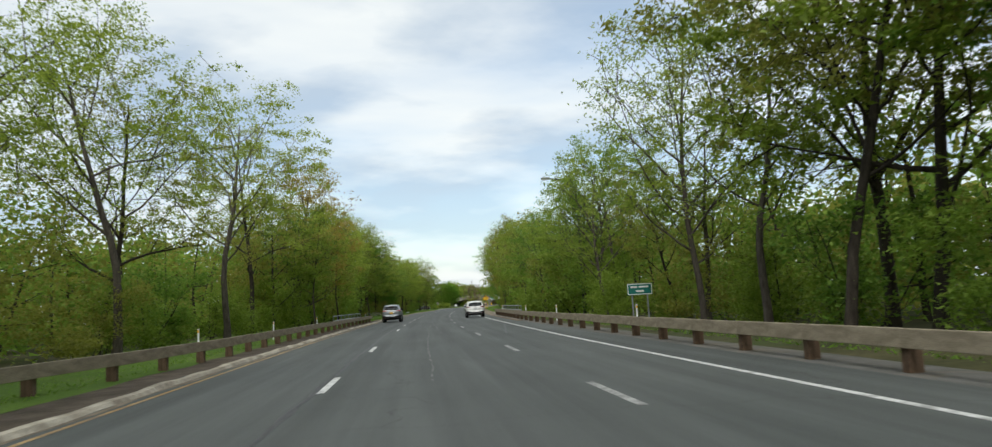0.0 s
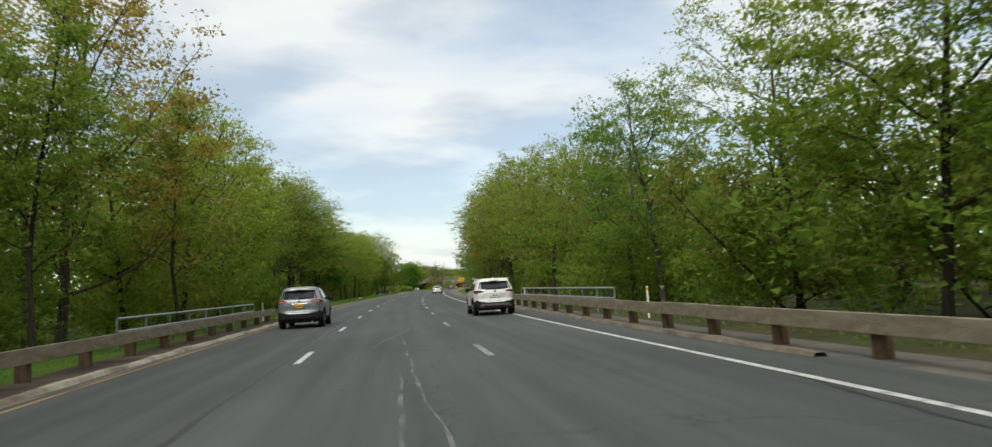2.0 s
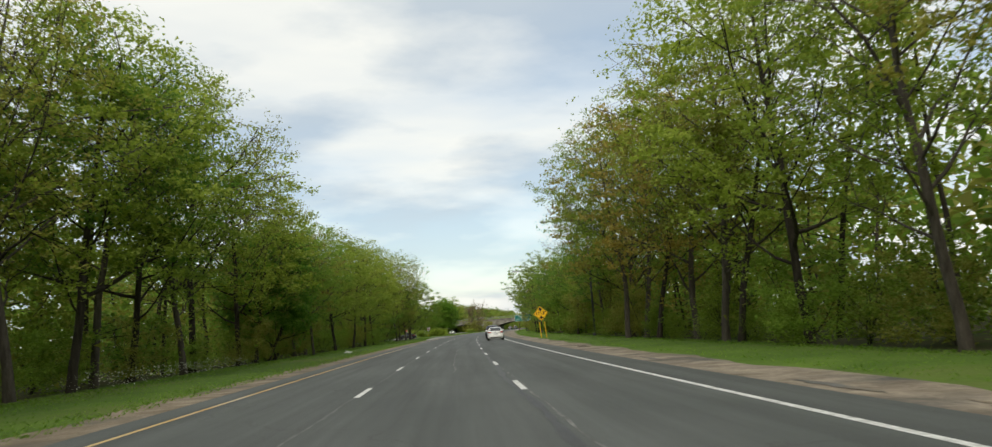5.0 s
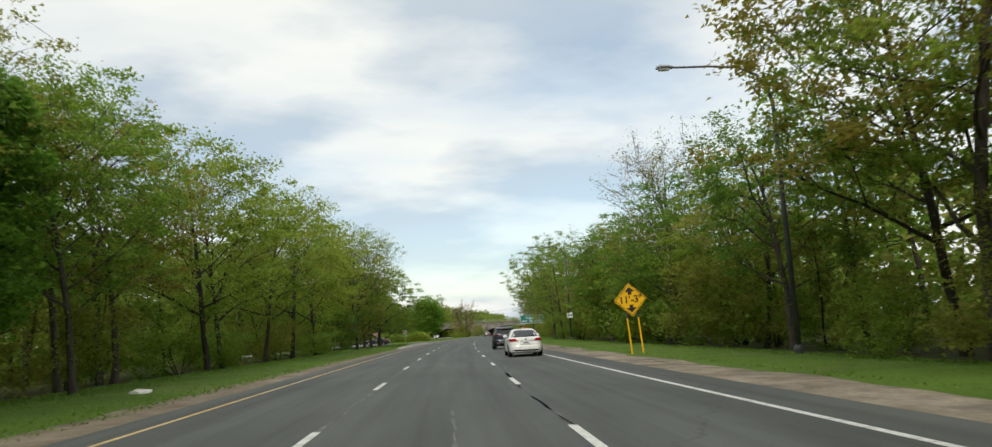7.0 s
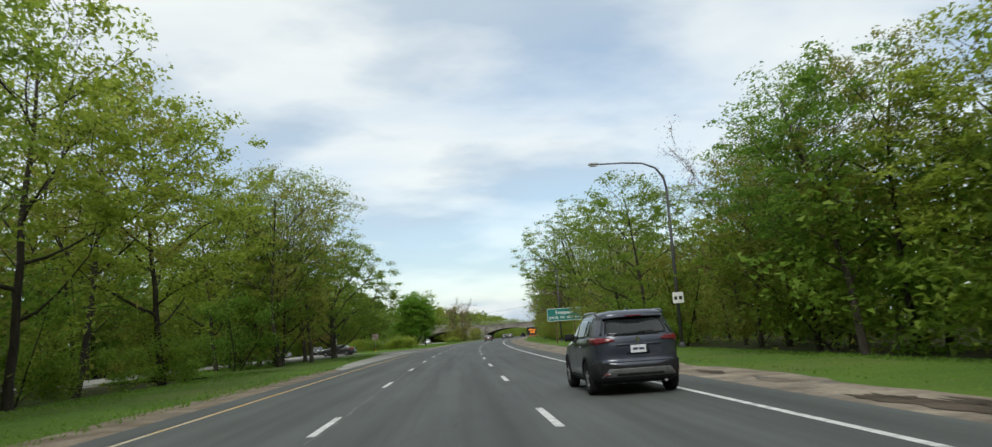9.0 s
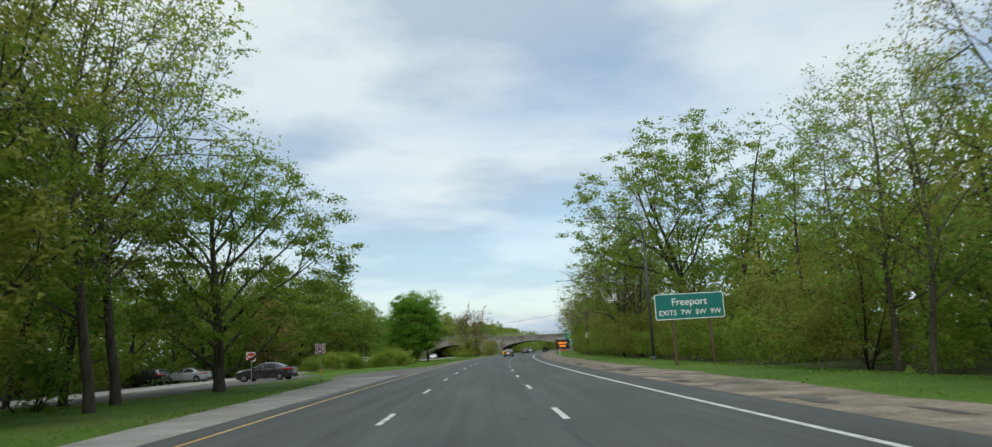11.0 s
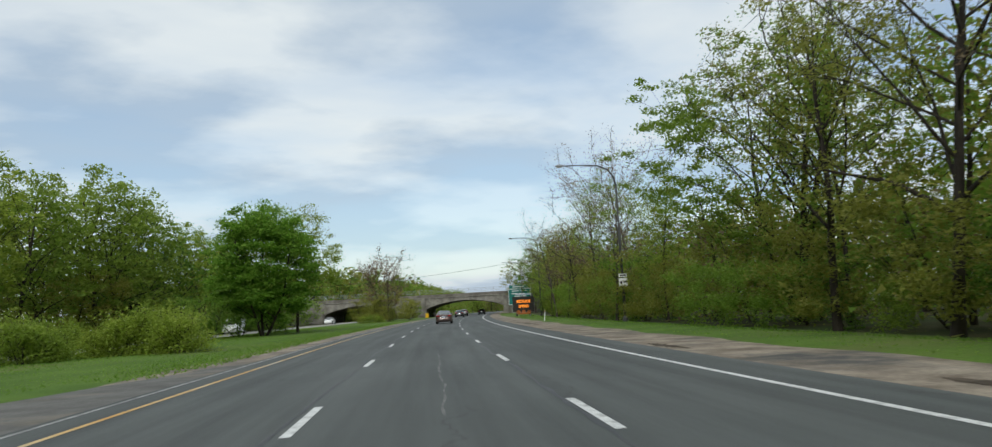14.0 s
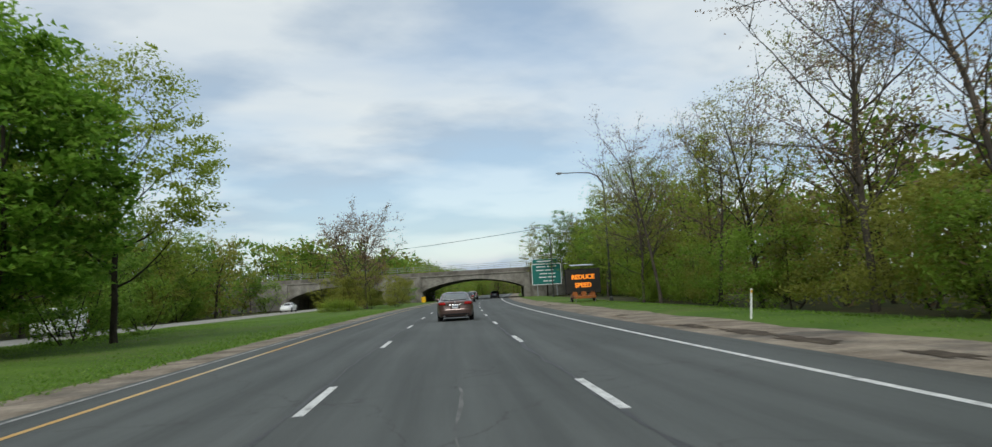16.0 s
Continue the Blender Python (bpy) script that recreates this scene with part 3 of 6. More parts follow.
def tree(name, seed, height, crown, leaf, bark, label, leaves=5000, size=0.24, clear=0.3, thick=0.2, lean=(0, 0), limbs=11, rise=0.7, spread=0.30, tips=1.0, shape="oval", stems=1, group="", fill=0.0):
    """One tree at the origin: a tapered trunk with limbs, branches and twigs, and a crown of separate leaves round the twigs."""
    rng = np.random.default_rng(seed)
    branches, ends = [], []
    for stem in range(stems):
        slant = np.array((lean[0], lean[1], 1.0)) + (rng.normal(size=3) * (0.32, 0.32, 0) if stems > 1 else 0)
        trunk = bend(rng, (0, 0, -0.4), slant, height * (0.93 if shape != "spire" else 0.98), 10, 0.055, 0.03)
        r0 = thick * (1.0 if stems == 1 else 0.65)
        radii = [r0 * (1.35 if i == 0 else (1 - i / 10.5) ** 0.8) + 0.015 for i in range(11)]
        branches.append((trunk, radii, 8 if shape != "bush" else 4))
        count = max(4, limbs // stems)
        for i in range(count):
            f = clear + (0.96 - clear) * (i + rng.uniform(0, 0.8)) / count
            k = min(int(f * 10), 9)
            p = trunk[k] + (trunk[k + 1] - trunk[k]) * (f * 10 - k)
            g = (f - clear) / (1 - clear)
            reach = {"oval": 0.55 + 0.75 * math.sin(math.pi * (0.18 + 0.72 * g)), "round": 0.35 + 0.95 * math.sin(math.pi * (0.12 + 0.76 * g)), "vase": 0.6 + 0.6 * g,
                     "spire": 1.05 - 0.8 * g, "bush": 1.0 - 0.3 * g}[shape] * crown * rng.uniform(0.75, 1.15)
            a = i * 2.4 + rng.uniform(-0.4, 0.4) + stem
            up = rise * rng.uniform(0.5, 1.3) + 0.5 * g
            limb = bend(rng, p, (math.cos(a), math.sin(a), up), reach * math.sqrt(1 + 0.3 * up * up), 6, 0.13, 0.05)
            lr = max(0.02, radii[k] * rng.uniform(0.35, 0.6))
            if shape == "bush":
                branches.append((limb[::2], [lr * (1 - 0.85 * q / 3) for q in range(4)], 3))
            else:
                branches.append((limb, [lr * (1 - 0.85 * q / 6) for q in range(7)], 4))
            for b in range(5):
                q = 1.4 + 4.4 * (b + rng.uniform(0, 0.8)) / 5
                c = min(int(q), 5)
                bp = limb[c] + (limb[c + 1] - limb[c]) * (q - c)
                away = limb[c + 1] - limb[c]
                away = away / np.linalg.norm(away) + rng.normal(size=3) * 0.65 + (0, 0, 0.15)
                bl = reach * rng.uniform(0.25, 0.5)
                br = bend(rng, bp, away, bl, 3, 0.18, 0.04)
                if shape == "bush":
                    branches.append(([br[0], br[3]], [0.015, 0.006], 3))
                else:
                    branches.append(([br[0], br[2], br[3]], [max(0.008 * tips, lr * 0.4 * (1 - 0.8 * w / 3)) for w in (0, 2, 3)], 3))
                for e in range(3):
                    tp = br[min(1 + e, 3)]
                    td = rng.normal(size=3) * 0.7 + (br[-1] - br[0]) / bl + (0, 0, 0.2)
                    tw = bend(rng, tp, td, bl * rng.uniform(0.35, 0.6), 2, 0.15, 0.03)
                    if shape != "bush" and e < 2:
                        branches.append(([tw[0], tw[2]], [0.012 * tips, 0.005 * tips], 3))
                    ends += [tw[1], tw[2], br[1 + min(e, 2)]]
                ends.append(br[3])
            ends += [limb[-1], limb[-2]]
    ends = np.array(ends)
    if fill:
        # rounded outer sprays, each tied to the nearest branch end by a twig
        low, mid = height * clear * 0.9, np.array((lean[0], lean[1], 1.0)) * height * (0.5 + clear * 0.45)
        half, sprays = np.array((crown * 1.2, crown * 1.2, (height * 1.06 - low) / 2)), []
        while len(sprays) < (150 if leaves < 20000 else 300):
            v = rng.normal(size=3)
            v /= np.linalg.norm(v)
            if v[2] < -0.75:
                continue
            sprays.append(mid + v * half * rng.uniform(0.62, 1.0) * (1 + 0.12 * math.sin(5 * v[0] + 7 * v[1] + seed)))
        sprays = np.array(sprays)
        for p in sprays:
            q = ends[np.argmin(((ends - p) ** 2).sum(1))]
            branches.append(([q, p], [0.014, 0.006], 3))
        kept = []
        for pts, radii, sides in branches:
            inside = [k for k, p in enumerate(pts) if np.linalg.norm((p - mid) / half) > 1.04 and p[2] > low]
            stop = inside[0] if inside else len(pts)
            if stop > 1:
                kept.append((pts[:stop], radii[:stop], sides))
        branches = kept
        count = int(len(ends) * fill / (1 - fill) / len(sprays)) + 1
        ends = np.concatenate([ends] + [sprays] * count)
    pick = ends[rng.integers(0, len(ends), leaves)]
    centres = pick + rng.normal(size=(leaves, 3)) * np.array((1.0, 1.0, 0.42)) * spread * rng.uniform(0.5, 1.4, (leaves, 1))
    if fill:
        # leaves that stray past the outline go back to its sprays
        stray = np.linalg.norm((centres - mid) / half, axis=1) > 1.12
        centres[stray] = sprays[rng.integers(0, len(sprays), int(stray.sum()))] + rng.normal(size=(int(stray.sum()), 3)) * np.array((1.0, 1.0, 0.42)) * spread
    sizes = size * rng.uniform(0.55, 1.35, leaves)
    centres[:, 2] = np.maximum(centres[:, 2], 0.1)
    ob = empty("tree" if shape != "bush" else "shrub", Matrix(), label, "tree" if shape != "bush" else "shrub", group)
    for what, me in (("trunk", tubes_mesh("trunk", branches, bark)), ("crown", leaves_mesh("crown", centres, sizes, leaf, rng))):
        o = new(what, me)
        o.parent = ob
    return ob


KINDS = {
    "maple_a": tree("t", 11, 15.0, 4.6, LEAF_GREEN, BARK, "tall maple in full fresh green leaf at the woodland edge", 18000, 0.175, 0.27, 0.17, (0.03, 0.02), 15, 0.55, fill=0.5),
    "maple_b": tree("t", 12, 13.0, 4.2, LEAF_FRESH, DARK_BARK, "maple with dense yellow-green spring leaves at the woodland edge", 18000, 0.17, 0.22, 0.15, (-0.04, 0.0), 15, 0.5, fill=0.55),
    "maple_c": tree("t", 13, 16.5, 4.8, LEAF_OLIVE, DARK_BARK, "tall tree with olive young leaves and dark limbs", 15500, 0.17, 0.31, 0.17, (0.02, -0.03), 15, 0.6, fill=0.4),
    "oak_a": tree("t", 14, 17.5, 5.8, LEAF_FRESH, BARK, "tall oak with sparse young leaves and bare crooked limbs showing", 17000, 0.15, 0.32, 0.23, (0.05, 0.03), 12, 0.7, 0.28, fill=0.3),
    "oak_b": tree("t", 15, 16.0, 5.5, LEAF_OLIVE, DARK_BARK, "leaning oak with thin olive leaves and dark limbs", 13500, 0.15, 0.3, 0.20, (-0.12, 0.03), 12, 0.65, 0.28, fill=0.3),
    "budding_a": tree("t", 16, 14.5, 4.6, LEAF_BUD, BARK, "half-bare tree with reddish spring buds", 6500, 0.12, 0.3, 0.17, (0.02, 0.02), 18, 0.8, 0.35, tips=1.8, shape="round"),
    "budding_b": tree("t", 17, 13.0, 4.2, LEAF_OLIVE, BARK, "thin tree with only a haze of olive buds", 5500, 0.12, 0.26, 0.15, (0.05, -0.03), 16, 0.8, 0.35, tips=1.6),
    "airy": tree("t", 35, 15.0, 5.0, LEAF_FRESH, BARK, "tall airy tree with small light leaves on thin limbs", 11000, 0.135, 0.24, 0.16, (0.03, 0.02), 20, 0.75, 0.25, tips=1.5, shape="round", fill=0.25),
    "airy_olive": tree("t", 36, 14.5, 4.6, LEAF_OLIVE, DARK_BARK, "tall airy tree with small olive leaves on dark thin limbs", 9500, 0.135, 0.26, 0.17, (-0.04, 0.02), 20, 0.8, 0.25, tips=1.5, fill=0.25),
    "ochre": tree("t", 37, 14.0, 4.8, LEAF_OCHRE, BARK, "maple with yellow-brown young leaves at the woodland edge", 17000, 0.16, 0.16, 0.17, (0.02, 0.02), 16, 0.6, 0.3, fill=0.5),
    "slim": tree("t", 18, 14.0, 2.6, LEAF_FRESH, DARK_BARK, "slim young tree with light green leaves", 9000, 0.15, 0.25, 0.10, (0.03, 0.02), 13, 0.9, 0.35, shape="spire", fill=0.3),
    "linden": tree("t", 19, 14.2, 4.5, LEAF_DEEP, DARK_BARK, "dense round tree in deep green leaf on the grass", 52000, 0.27, 0.07, 0.2, (0, 0), 21, 0.6, 0.55, shape="round", stems=3, fill=0.78),
    "willow_oak": tree("t", 20, 13.6, 7.1, LEAF_FRESH, BARK, "wide spreading tree with light spring leaves on the grass verge", 60000, 0.165, 0.10, 0.36, (0, 0), 24, 0.72, 0.33, shape="round", fill=0.6),
    "vase": tree("t", 21, 15.5, 8.2, LEAF_FRESH, DARK_BARK, "large many-stemmed tree with bright spring leaves", 40000, 0.18, 0.22, 0.34, (0, 0), 21, 0.9, 0.28, shape="vase", stems=3, fill=0.35),
    "bare_round": tree("t", 22, 12.0, 4.4, LEAF_BUD, BARK, "half-bare spreading tree with pale blossom buds on the grass", 10000, 0.19, 0.24, 0.2, (0, 0), 40, 0.85, 0.26, tips=2.6, shape="round", stems=2),
    "rusty": tree("t", 23, 8.0, 3.2, LEAF_RUST, DARK_BARK, "smaller tree with rust-coloured spring leaves", 9000, 0.17, 0.08, 0.13, (0, 0), 14, 0.5, shape="round", fill=0.5),
    "under_a": tree("t", 24, 6.0, 2.6, LEAF_GREEN, DARK_BARK, "green understorey sapling below the tall trees", 3600, 0.21, 0.05, 0.06, (0, 0), 12, 0.5, 0.45, shape="bush", stems=3),
    "under_b": tree("t", 25, 4.2, 2.3, LEAF_FRESH, DARK_BARK, "low bushy undergrowth at the edge of the woods", 3400, 0.19, 0.03, 0.05, (0, 0), 12, 0.45, 0.42, shape="bush", stems=4),
    "under_c": tree("t", 26, 7.5, 2.8, LEAF_OLIVE, DARK_BARK, "olive understorey tree below the tall trees", 3600, 0.21, 0.05, 0.08, (0, 0), 12, 0.5, 0.45, shape="bush", stems=2),
    "hedge": tree("t", 29, 2.4, 1.9, LEAF_FRESH, DARK_BARK, "low pale green bramble mound on the grass", 4200, 0.16, 0.02, 0.03, (0, 0), 12, 0.35, 0.4, shape="bush", stems=5),
}
KINDS["far_a"] = tree("t", 31, 15.0, 4.6, LEAF_GREEN, BARK, "green maple in the wood beyond the side road", 8000, 0.27, 0.2, 0.2, (0.03, 0.02), 13, 0.55, fill=0.5)
KINDS["far_b"] = tree("t", 32, 13.0, 4.4, LEAF_FRESH, DARK_BARK, "yellow-green maple in the wood beyond the side road", 8000, 0.26, 0.16, 0.18, (-0.04, 0.0), 13, 0.5, fill=0.55)
KINDS["far_c"] = tree("t", 33, 16.0, 4.6, LEAF_OLIVE, DARK_BARK, "olive-leaved tree in the wood beyond the side road", 7000, 0.26, 0.25, 0.2, (0.02, -0.03), 13, 0.6, fill=0.45)
USED = set()
HEIGHTS = {"airy": 15.0, "airy_olive": 14.5, "ochre": 14.0, "far_a": 15.0, "far_b": 13.0, "far_c": 16.0, "maple_a": 15.0, "maple_b": 13.0, "maple_c": 16.5, "oak_a": 17.5, "oak_b": 16.0, "budding_a": 14.5, "budding_b": 13.0, "slim": 14.0}
plant_rng = random.Random(7)


def plant(kind, s, o, scale=1.0, turn=None, z=-0.2, tall=1.0):
    m = stand(s, o, z, plant_rng.uniform(0, 360) if turn is None else turn)
    ob = KINDS[kind]
    if kind not in USED:
        USED.add(kind)
        ob.matrix_basis = m @ Matrix.Diagonal((scale, scale, scale * tall, 1))
        return ob
    made = copy_thing(ob, m)
    made.scale = (scale, scale, scale * tall)
    return made


def height_right(s):
    return float(np.interp(s, [-30, 26, 33, 40, 60, 85, 105, 130, 180, 230, 250, 262, 270, 278, 288, 305, 325, 345, 365, 390, 425, 450, 560],
                           [15.0, 15.0, 10.5, 9.5, 10.5, 9.8, 11.8, 16.0, 16.4, 12.4, 11.5, 11.3, 9.2, 9.4, 12.0, 13.5, 16.0, 15.5, 12.5, 11.5, 11.0, 13.0, 12.0]))


def height_left(s):
    return float(np.interp(s, [-30, 30, 50, 60, 85, 105, 125, 150, 170, 185, 205, 230, 255, 290, 320, 350, 400, 440, 470, 520], [14, 13.5, 12.5, 11.0, 11.6, 16.0, 15.0, 16.5, 19.0, 15.0, 14.0, 14.5, 16.5, 16.5, 13.8, 13.2, 17.6, 15.6, 12.5, 11.0]))


SKIRT = []


def woods(s0, s1, edge, side, front, step, height, low=1.0, gaps=(), lush=0.7, skirt=("under_a", "under_b", "under_b", "under_c")):
    """The front row of trees on one side, with undergrowth between and behind."""
    s = s0
    while s < s1:
        kind = plant_rng.choice(front)
        k = height(s) / HEIGHTS[kind] * plant_rng.uniform(0.88, 1.04)
        if not any(a < s < b for a, b in gaps):
            plant(kind, s + plant_rng.uniform(-1, 1), side * (at(edge, s) + plant_rng.uniform(0.3, 3.6)), k)
        s += step * plant_rng.uniform(0.75, 1.25)
    s = s0 + 2
    while s < s1:
        plant(plant_rng.choice(skirt), s, side * (at(edge, s) + plant_rng.uniform(1.5, 6.0)), low * plant_rng.uniform(0.6, 1.1))
        s += step * 0.8 * plant_rng.uniform(0.7, 1.3)
    s = s0 + 4
    while s < s1:
        SKIRT.append((plant_rng.choice(skirt), stand(s, side * (at(edge, s) + plant_rng.uniform(0.6, 2.6)), -0.2, plant_rng.uniform(0, 360)), at(lush, s) * plant_rng.uniform(0.55, 1.0)))
        s += step * 0.75 * plant_rng.uniform(0.7, 1.3)


def deep_woods(rows, screen):
    """All the trees behind the front rows, past counting, as one joined object: trunks and leaves."""
    rng = np.random.default_rng(5)
    trunks, centres, sizes, warm = [], [], [], []
    for s0, s1, side, offset, step, height in rows + screen:
        thick = (s0, s1, side, offset, step, height) in screen
        s = s0
        while s < s1:
            h = height(s) * rng.uniform(0.72, 1.0)
            o = side * (offset + rng.uniform(-2.0, 2.5))
            base = np.array(along(s, o, -0.3))
            lean = rng.normal(size=3) * 0.05
            stem = bend(rng, base, (lean[0], lean[1], 1), h * 0.95, 6, 0.06, 0.03)
            r = rng.uniform(0.09, 0.2)
            trunks.append((stem, [r * (1 - k / 7) + 0.01 for k in range(7)], 5))
            n = (1250 if offset < 23 else 430) if not thick else 260
            blobs = []
            for k in range(14):
                f = rng.uniform(0.22 if not thick else 0.05, 1.0)
                a = rng.uniform(0, math.tau)
                w = h * 0.27 * math.sin(math.pi * (0.15 + 0.75 * f)) * rng.uniform(0.4, 1.1)
                p = stem[min(int(f * 6), 5)]
                e = p + np.array((math.cos(a) * w, math.sin(a) * w, rng.uniform(-0.2, 1.0)))
                trunks.append(([p, e], [0.05, 0.015], 3))
                blobs.append(e)
            blobs = np.array(blobs)
            centres.append(blobs[rng.integers(0, 14, n)] + rng.normal(size=(n, 3)) * (1.0, 1.0, 0.65))
            sizes.append(rng.uniform(0.28, 0.6, n) * ((2.5 if thick else 1.6) if offset > 23 else 0.72))
            low = 200
            spot = base + (rng.uniform(-2, 2), rng.uniform(-2, 2), rng.uniform(0.8, 2.2))
            centres.append(spot + rng.normal(size=(low, 3)) * (1.9, 1.9, 1.0))
            sizes.append(rng.uniform(0.28, 0.56, low) * (0.72 if offset < 23 else 1.0))
            warm.append(np.full(n + low, 0.28 if side > 0 and s > 365 else 0.0))
            s += step * rng.uniform(0.7, 1.3)
    thing = empty("woodland", Matrix(), "deep mixed woodland of thin trunks and spring leaves", "woods", kind="stuff")
    c, z = np.concatenate(centres), np.concatenate(sizes)
    c[:, 2] = np.maximum(c[:, 2], -0.1)
    bud = rng.random(len(c)) < np.concatenate(warm)
    pick = (rng.random(len(c)) < 0.6) & ~bud
    olive = ~pick & ~bud
    for name, me in (("trunks", tubes_mesh("trunks", trunks, DARK_BARK)), ("leaves", leaves_mesh("leaves", c[pick], z[pick], LEAF_GREEN, rng)), ("olive_leaves", leaves_mesh("olive_leaves", c[olive], z[olive], LEAF_OLIVE, rng)), ("bud_leaves", leaves_mesh("bud_leaves", c[bud], z[bud], LEAF_BUD, rng))):
        new(name, me).parent = thing


def undergrowth():
    """The tangle of low leaves along the woods' edge, past counting, as one joined object."""
    thing = empty("undergrowth", Matrix(), "tangled low green undergrowth along the edge of the woods", "undergrowth", kind="stuff")
    for kind in sorted({k for k, m, f in SKIRT}):
        for me in [c.data for c in KINDS[kind].children if "crown" in c.name]:
            co, loops = np.empty(len(me.vertices) * 3), np.empty(len(me.loops), dtype=np.int32)
            me.vertices.foreach_get("co", co)
            me.loops.foreach_get("vertex_index", loops)
            co, n, verts, faces = co.reshape(-1, 3), len(me.loops) // len(me.polygons), [], []
            for k, m, f in SKIRT:
                if k == kind:
                    t = np.array(m)
                    faces.append(loops.reshape(-1, n) + len(verts) * len(co))
                    verts.append(co * f @ t[:3, :3].T + t[:3, 3])
            joined = bpy.data.meshes.new("leaves")
            v, q = np.concatenate(verts), np.concatenate(faces)
            joined.vertices.add(len(v))
            joined.vertices.foreach_set("co", v.astype(np.float32).ravel())
            joined.loops.add(q.size)
            joined.loops.foreach_set("vertex_index", q.astype(np.int32).ravel())
            joined.polygons.add(len(q))
            joined.polygons.foreach_set("loop_start", np.arange(0, q.size, n, dtype=np.int32))
            joined.polygons.foreach_set("loop_total", np.full(len(q), n, dtype=np.int32))
            joined.materials.append(me.materials[0])
            joined.update(calc_edges=True)
            new(joined.name, joined).parent = thing


def edge_left(s):
    return float(np.interp(s, [0, 60, 100, 140], [12.0, 11.0, 11.6, 14.5]))


def edge_right(s):
    return float(np.interp(s, [0, 90, 130, 190, 198, 225, 236, 256, 262, 300, 436, 452, 520], [9.8, 10.2, 12.4, 12.4, 13.4, 13.4, 14.4, 14.4, 12.6, 12.9, 13.4, 18.5, 19.0]))


MIXED = ("maple_a", "maple_b", "maple_c", "oak_a", "airy_olive", "airy", "maple_a", "maple_b")
MIXED_RIGHT = ("maple_b", "maple_c", "airy", "oak_a", "maple_a", "maple_b", "airy_olive")
woods(8, 264, edge_left, -1, MIXED, 8.0, height_left, 0.85, ((27, 92),), lambda s: float(np.interp(s, [60, 85, 120, 150], [0.8, 1.5, 1.3, 0.6])))
woods(8, 254, edge_right, 1, MIXED_RIGHT, 7.4, height_right, 0.85, ((181, 232),), lambda s: float(np.interp(s, [50, 75, 120, 150, 200, 215, 250, 270], [0.8, 1.5, 1.2, 0.6, 0.7, 1.4, 1.3, 0.8])))
woods(256, 448, edge_right, 1, ("airy", "budding_b", "airy_olive", "slim", "maple_b", "budding_a", "airy"), 6.6, height_right, 0.9, ((287, 334), (357, 376), (391, 409)), 0.75, ("under_c", "under_c", "under_b", "under_a"))
woods(450, 540, edge_right, 1, ("far_a", "far_b", "budding_a", "far_c"), 8.0, height_right, 0.9)
woods(268, 486, lambda s: 34.5, -1, ("far_b", "far_a", "far_b", "far_c"), 6.4, height_left)
undergrowth()
deep_woods([(10, 262, -1, 21.0, 6.5, height_left), (10, 262, -1, 28.0, 7.0, height_left), (262, 500, -1, 42.0, 6.5, height_left), (262, 500, -1, 49.0, 8.0, height_left),
            (10, 300, 1, 19.5, 6.5, height_right), (10, 300, 1, 26.0, 7.5, height_right), (300, 450, 1, 21.0, 6.5, height_right), (450, 524, 1, 25.0, 6.0, height_right), (300, 520, 1, 30.0, 9.0, height_right),
            (535, 760, -1, 12.0, 7.0, lambda s: 11.0), (535, 760, -1, 20.0, 9.0, lambda s: 12.0), (535, 760, 1, 14.0, 7.0, lambda s: 11.0), (535, 760, 1, 21.0, 9.0, lambda s: 12.0),
            (542, 740, -1, 30.0, 7.0, lambda s: 17.0), (542, 740, -1, 42.0, 7.0, lambda s: 20.0), (542, 700, -1, 56.0, 8.0, lambda s: 22.0), (470, 520, -1, 48.0, 4.0, lambda s: 13.0), (700, 860, 1, 0.0, 4.0, lambda s: 11.0), (700, 860, -1, 8.0, 5.0, lambda s: 11.0), (700, 860, 1, 8.0, 5.0, lambda s: 11.0)],
           [(-20, 262, -1, 38.0, 4.5, height_left), (262, 500, -1, 58.0, 5.0, height_left), (550, 720, -1, 24.0, 4.0, lambda s: 15.0), (550, 720, -1, 38.0, 4.0, lambda s: 18.0), (550, 720, -1, 54.0, 4.5, lambda s: 20.0), (-20, 300, 1, 36.0, 4.5, height_right), (300, 540, 1, 38.0, 5.0, height_right)])

# single trees that stand out
plant("willow_oak", 299.5, -14.4, 0.93, 20)
plant("airy", 290, -15.5, 1.25, 140)
plant("airy", 281, -17.5, 1.15)
plant("oak_b", 274, -14.0, 1.0)
for a in range(9):
    plant(("maple_a", "maple_c", "maple_b")[a % 3], 198 + a * 6.6, 14.6 + 1.4 * (a % 3), (0.86, 0.74, 0.92)[a % 3], a * 70, tall=0.82)
for k, a, b, c in (("maple_c", 19, 13.5, 1.1), ("maple_b", 24, 12.6, 1.2), ("airy_olive", 29, 14.5, 1.15), ("airy", 36.5, 11.2, 0.9)):
    plant(k, a, b, c, a * 40)
plant("ochre", 80, -12.4, 1.08, 30)
plant("ochre", 206, -17.5, 1.0, 200)
plant("maple_a", 195, -13.6, 0.8, 100)
plant("linden", 189, -16.5, 0.8, 90)
plant("ochre", 186, 15.0, 1.3, 20)
plant("maple_b", 189.5, 16.5, 1.15, 45)
for k, a, b, c in (("airy", 158, 13.6, 1.15), ("ochre", 166, 14.6, 1.15), ("airy", 174, 13.4, 1.1), ("airy", 149, -15.6, 1.15), ("maple_a", 157, -16.4, 1.1), ("airy", 166, -15.4, 1.15)):
    plant(k, a, b, c, a * 20)
